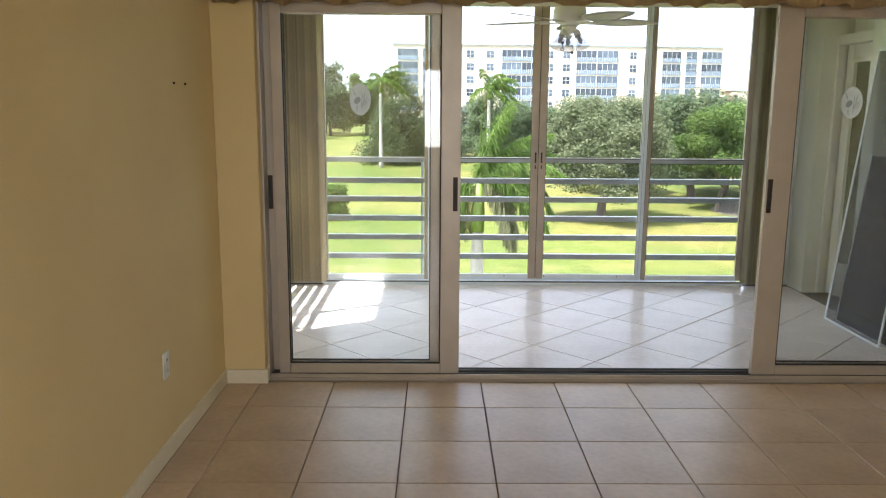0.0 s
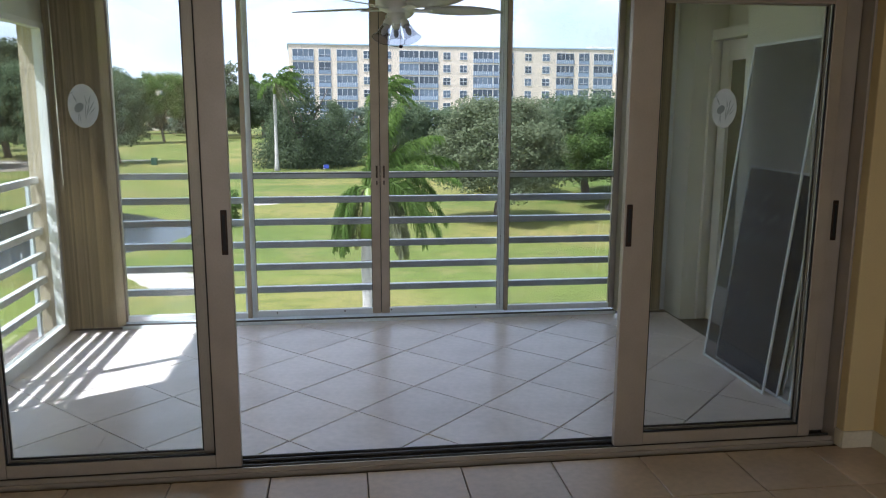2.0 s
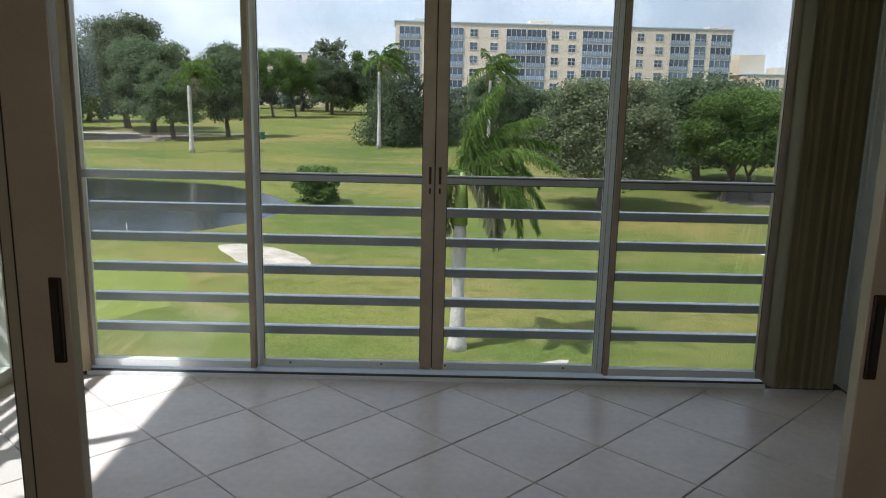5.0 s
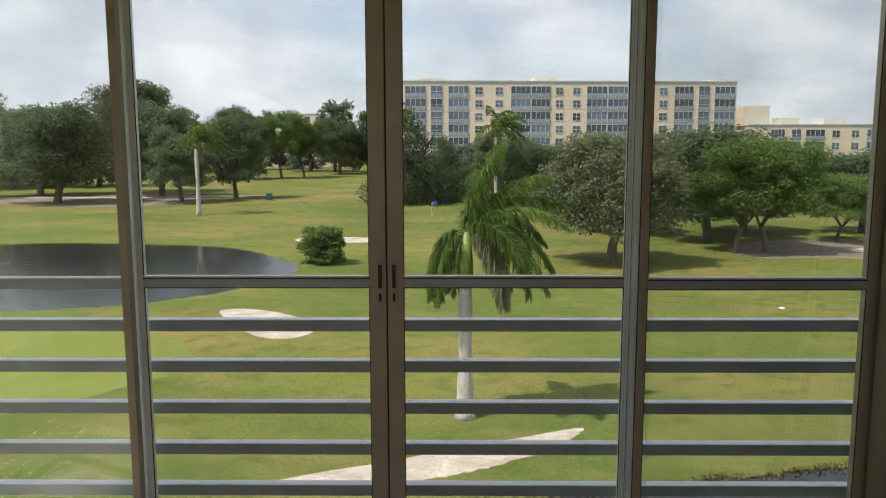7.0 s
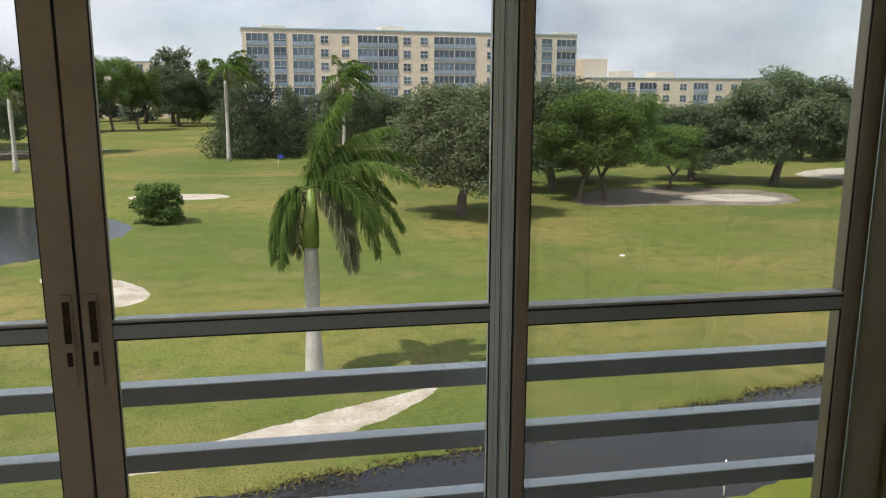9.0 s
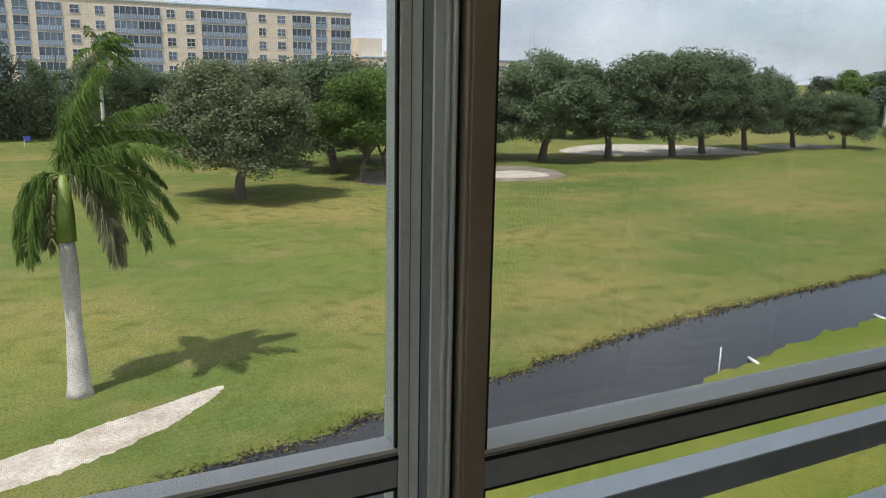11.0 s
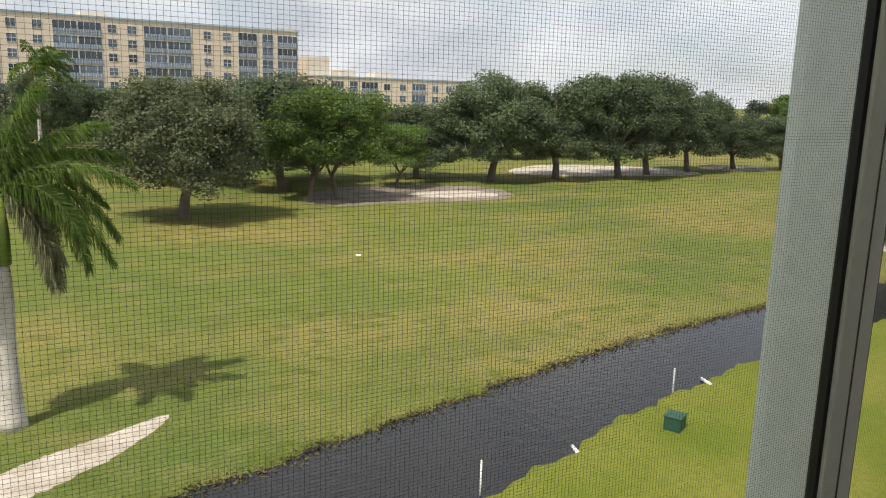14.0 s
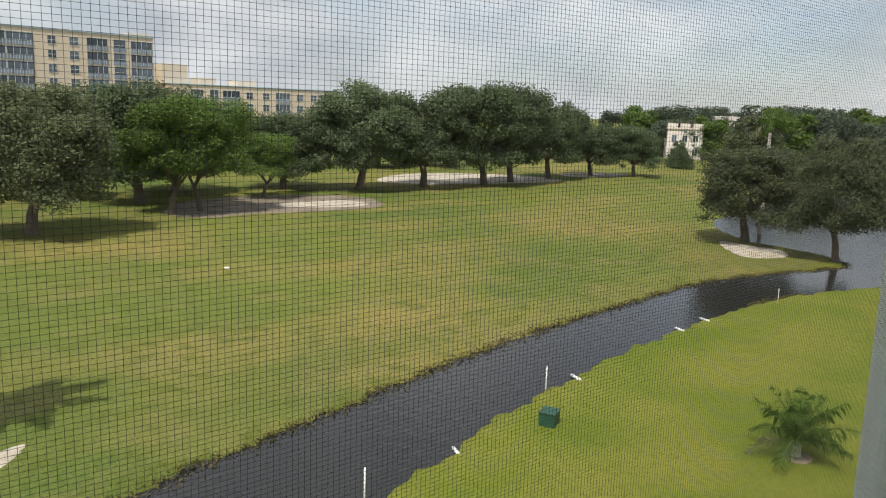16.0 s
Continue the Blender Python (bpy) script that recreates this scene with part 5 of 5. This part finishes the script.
LOW = [(6, 3.2, "L"), (10.2, 2.2, "W"), (14.5, 4.4, "L"), (19.2, 1.8, "w"), (23.6, 1.8, "w"), (28.2, 4.0, "L"), (33, 1.8, "w"), (37, 1.8, "w"), (41, 4, "L")]
apartment("low_apartment_building", (70.5, 185, GZ - 0.1), 0, 46, 16, 13.6, 2.76, LOW, 0.75, "lower peach apartment block with glazed balconies", 4,
          ((-0.5, 5.5, 13.6, 18.2, 4, 14), (8, 12, 13.6, 15.4, 3, 9), (18, 23, 13.6, 15.2, 4, 10)))
apartment("distant_apartment_building", (-75, 330, GZ), 0, 27, 14, 21.5, 2.9, [(3 + i * 4.8, 2.6, "W") for i in range(6)], 0.8, "distant peach apartment block above the trees", 4)


def house(x, y, w, h, turn, label):
    m = pose(x, y, GZ - 0.1, 0, 0, turn)
    t = thing("white_house", (x, y, GZ - 0.1), label, "house", "white houses")
    t.matrix_basis = m

    def add(nm, bm, mat, lab=""):
        ob = part(nm, bm, mat, t, lab)
        ob.matrix_parent_inverse = Matrix()
    add("wall", boxed(0, w, 0, 10, 0, h), M_BWHITE)
    for a in (0, w * 0.35, w - w * 0.28):
        add("parapet", boxed(a, a + w * 0.28, -0.3, 4, h + 0.26, h + 1.3), M_BWHITE)
    add("roof", boxed(-0.2, w + 0.2, -0.31, 10.2, h, h + 0.25), M_BWHITE)
    for zz in (1.0, h * 0.58):
        for k in range(3):
            ob = part("window", window_mesh(w * 0.15, h * 0.22, 2, 1, False, "window"), None, t)
            ob.matrix_parent_inverse = Matrix()
            ob.matrix_basis = Matrix.Translation((w * (0.2 + 0.3 * k), -0.03, zz))


house(164, 117, 8.2, 7.2, -52, "white two-storey house with parapets beyond the lawn")
house(150, 150, 10, 8.8, -40, "white two-storey house with parapets beyond the lawn")
house(222, 140, 12, 9.5, -50, "white two-storey house with parapets beyond the lawn")
house(120, 162, 10, 8.0, -30, "white two-storey house with parapets beyond the lawn")

# ---- small things on the course ----
z = float(ground_z(19.4, 22.35))
ub = thing("utility_box", (19.4, 22.35, z), "dark green metal utility box on the near lawn", "utility box")
mt = pose(19.4, 22.35, z, 0, 0, 25)
part("cabinet", boxed(-0.29, 0.29, -0.25, 0.25, -0.05, 0.40, bevel=0.02, m=mt), M_GBOX, ub)
part("lid", boxed(-0.31, 0.31, -0.27, 0.27, 0.4005, 0.445, bevel=0.015, m=mt), M_GBOX, ub)
for x, y, h in ((12.25, 22.3, 0.95), (21.7, 25.0, 0.85), (41.5, 26.75, 0.8), (-18, 52, 1.2)):
    z = float(ground_z(x, y - 0.5))
    st = thing("marker_stake", (x, y - 0.4, z), "white plastic marker stake on the creek bank", "stake", "marker stakes")
    part("stake", tube(bmesh.new(), [(x, y - 0.4, z - 0.35), (x, y - 0.4, z + h)], [0.024, 0.022], 8), M_PVC, st)
for x, y in ((16.0, 22.95), (23.6, 25.05), (32.8, 26.75), (35.3, 27.0)):
    z = float(ground_z(x, y - 0.3))
    pp = thing("drain_pipe", (x, y, z), "short white drain pipe end at the water", "pipe", "drain pipes")
    part("pipe", tube(bmesh.new(), [(x - 0.1, y - 0.5, z + 0.0), (x + 0.15, y + 0.15, z - 0.03)], [0.06, 0.06], 10), M_PVC, pp)
z = float(ground_z(-0.6, 108))
fl = thing("golf_flag", (-0.6, 108, z), "thin golf flagstick with a blue flag", "flag")
part("flagstick", tube(bmesh.new(), [(-0.6, 108, z - 0.1), (-0.6, 108, z + 2.0)], [0.02, 0.02], 6), M_PVC, fl)
part("flag", boxed(-0.6, 0.05, 107.98, 108.0, z + 1.5, z + 2.0), M_BLUE, fl)
z = float(ground_z(-29, 137))
pb = thing("tee_bin", (-29, 137, z), "grey-green bin standing on the fairway", "bin")
part("bin_body", boxed(-29.45, -28.55, 136.6, 137.4, z - 0.05, z + 1.25, bevel=0.05), M_GBOX, pb)
gb = thing("golf_ball_marker", (21.2, 49.2, float(ground_z(21.2, 49.2))), "small white yardage disc on the grass", "marker")
part("disc", lathe(bmesh.new(), 21.2, 49.2, [(0.001, GZ + 0.10), (0.16, GZ + 0.09), (0.18, GZ - 0.1)], 12), M_PVC, gb)

# weeds along the far creek bank
rngw = np.random.default_rng(11)
v, f = [], []
ring = RINGS[0]
bank = [(a, b) for a, b in zip(ring[:-1], ring[1:]) if a[1] > 24.0 and -3 < a[0] < 60 and b[1] > 24.0 and a[0] < b[0] + 3]
for a, b in bank:
    d = b - a
    ln = float(np.hypot(*d))
    if a[1] < 26.4 and a[0] > 14:
        continue
    nrm = np.array([-d[1], d[0]]) / (ln + 1e-9)
    for _ in range(int(ln * 110)):
        q = a + d * rngw.uniform() + nrm * rngw.normal(0.14, 0.26)
        zz = float(max(WATER_Z, GZ - 0.16 + rngw.uniform(0, 0.1)))
        h, w, an = rngw.uniform(0.03, 0.11), rngw.uniform(0.02, 0.06), rngw.uniform(0, math.tau)
        dx3, dy3 = math.cos(an) * w, math.sin(an) * w
        lx, ly = rngw.normal(0, 0.10), rngw.normal(0, 0.10)
        i = len(v)
        v.extend(((q[0] - dx3, q[1] - dy3, zz), (q[0] + dx3, q[1] + dy3, zz), (q[0] + lx, q[1] + ly, zz + h)))
        f.append((i, i + 1, i + 2))
me = bpy.data.meshes.new("bank_weeds")
me.from_pydata(v, [], f)
tagged(part("bank_weeds", me, M_REED), "ragged brown-green weeds along the creek bank", "weeds", "", "stuff")

# ================= floor tiles, one by one =================
floor_ob, lanai_ob = bpy.data.objects["floor"], bpy.data.objects["floor_lanai"]


def tile_mesh(w, z0, z1, edge=0.0022):
    bm = boxed(-w / 2, w / 2, -w / 2, w / 2, z0, z1)
    top = [e for e in bm.edges if all(abs(vv.co.z - z1) < 1e-6 for vv in e.verts)]
    bmesh.ops.bevel(bm, geom=top, offset=edge, segments=1, affect="EDGES")
    return bm


def lay(ob_parent, mat, centres, turn, w, x0, x1, y0, y1, rng):
    """Square tiles in a field; those on its border are cut to it."""
    whole = None
    for cx, cy in centres:
        tilt = pose(cx, cy, rng.uniform(-0.0006, 0.0006), rng.uniform(-0.06, 0.06), rng.uniform(-0.06, 0.06), turn)
        half = w / 2 * (abs(math.cos(radians(turn))) + abs(math.sin(radians(turn))))
        if cx + half < x0 + 0.02 or cx - half > x1 - 0.02 or cy + half < y0 + 0.02 or cy - half > y1 - 0.02:
            continue
        if cx - half >= x0 and cx + half <= x1 and cy - half >= y0 and cy + half <= y1:
            if whole is None:
                whole = bpy.data.meshes.new("tile")
                bm = tile_mesh(w, -0.011, 0.0)
                bm.to_mesh(whole)
                bm.free()
                whole.materials.append(mat)
            part("tile", whole, mat, ob_parent).matrix_basis = tilt
            continue
        bm = tile_mesh(w, -0.011, 0.0)
        bm.transform(tilt)
        for co, no in (((x0, 0, 0), (-1, 0, 0)), ((x1, 0, 0), (1, 0, 0)), ((0, y0, 0), (0, -1, 0)), ((0, y1, 0), (0, 1, 0))):
            bmesh.ops.bisect_plane(bm, geom=bm.verts[:] + bm.edges[:] + bm.faces[:], plane_co=co, plane_no=no, clear_outer=True)
            edges = [e for e in bm.edges if e.is_boundary]
            if edges:
                bmesh.ops.edgeloop_fill(bm, edges=edges)
        if len(bm.faces) > 4:
            part("tile", bm, mat, ob_parent)
        else:
            bm.free()


rt = random.Random(2)
P1 = 0.4163
lay(floor_ob, M_TILE, [(0.69 + P1 * (i + 0.5), 4.463 + P1 * (j + 0.5)) for i in range(-4, 9) for j in range(-13, 2)], 0, P1 - 0.005, RX0 + 0.015, RX1 - 0.015, -0.95, 4.838, rt)
P2 = 0.474
sq = P2 * math.sqrt(0.5)
lay(lanai_ob, M_LTILE, [(1.497 + (i - j) * sq, 6.222 + (i + j + 1) * sq) for i in range(-9, 10) for j in range(-9, 10)], 45, P2 - 0.006, LX0 + 0.012, 3.96, 5.037, 7.303, rt)
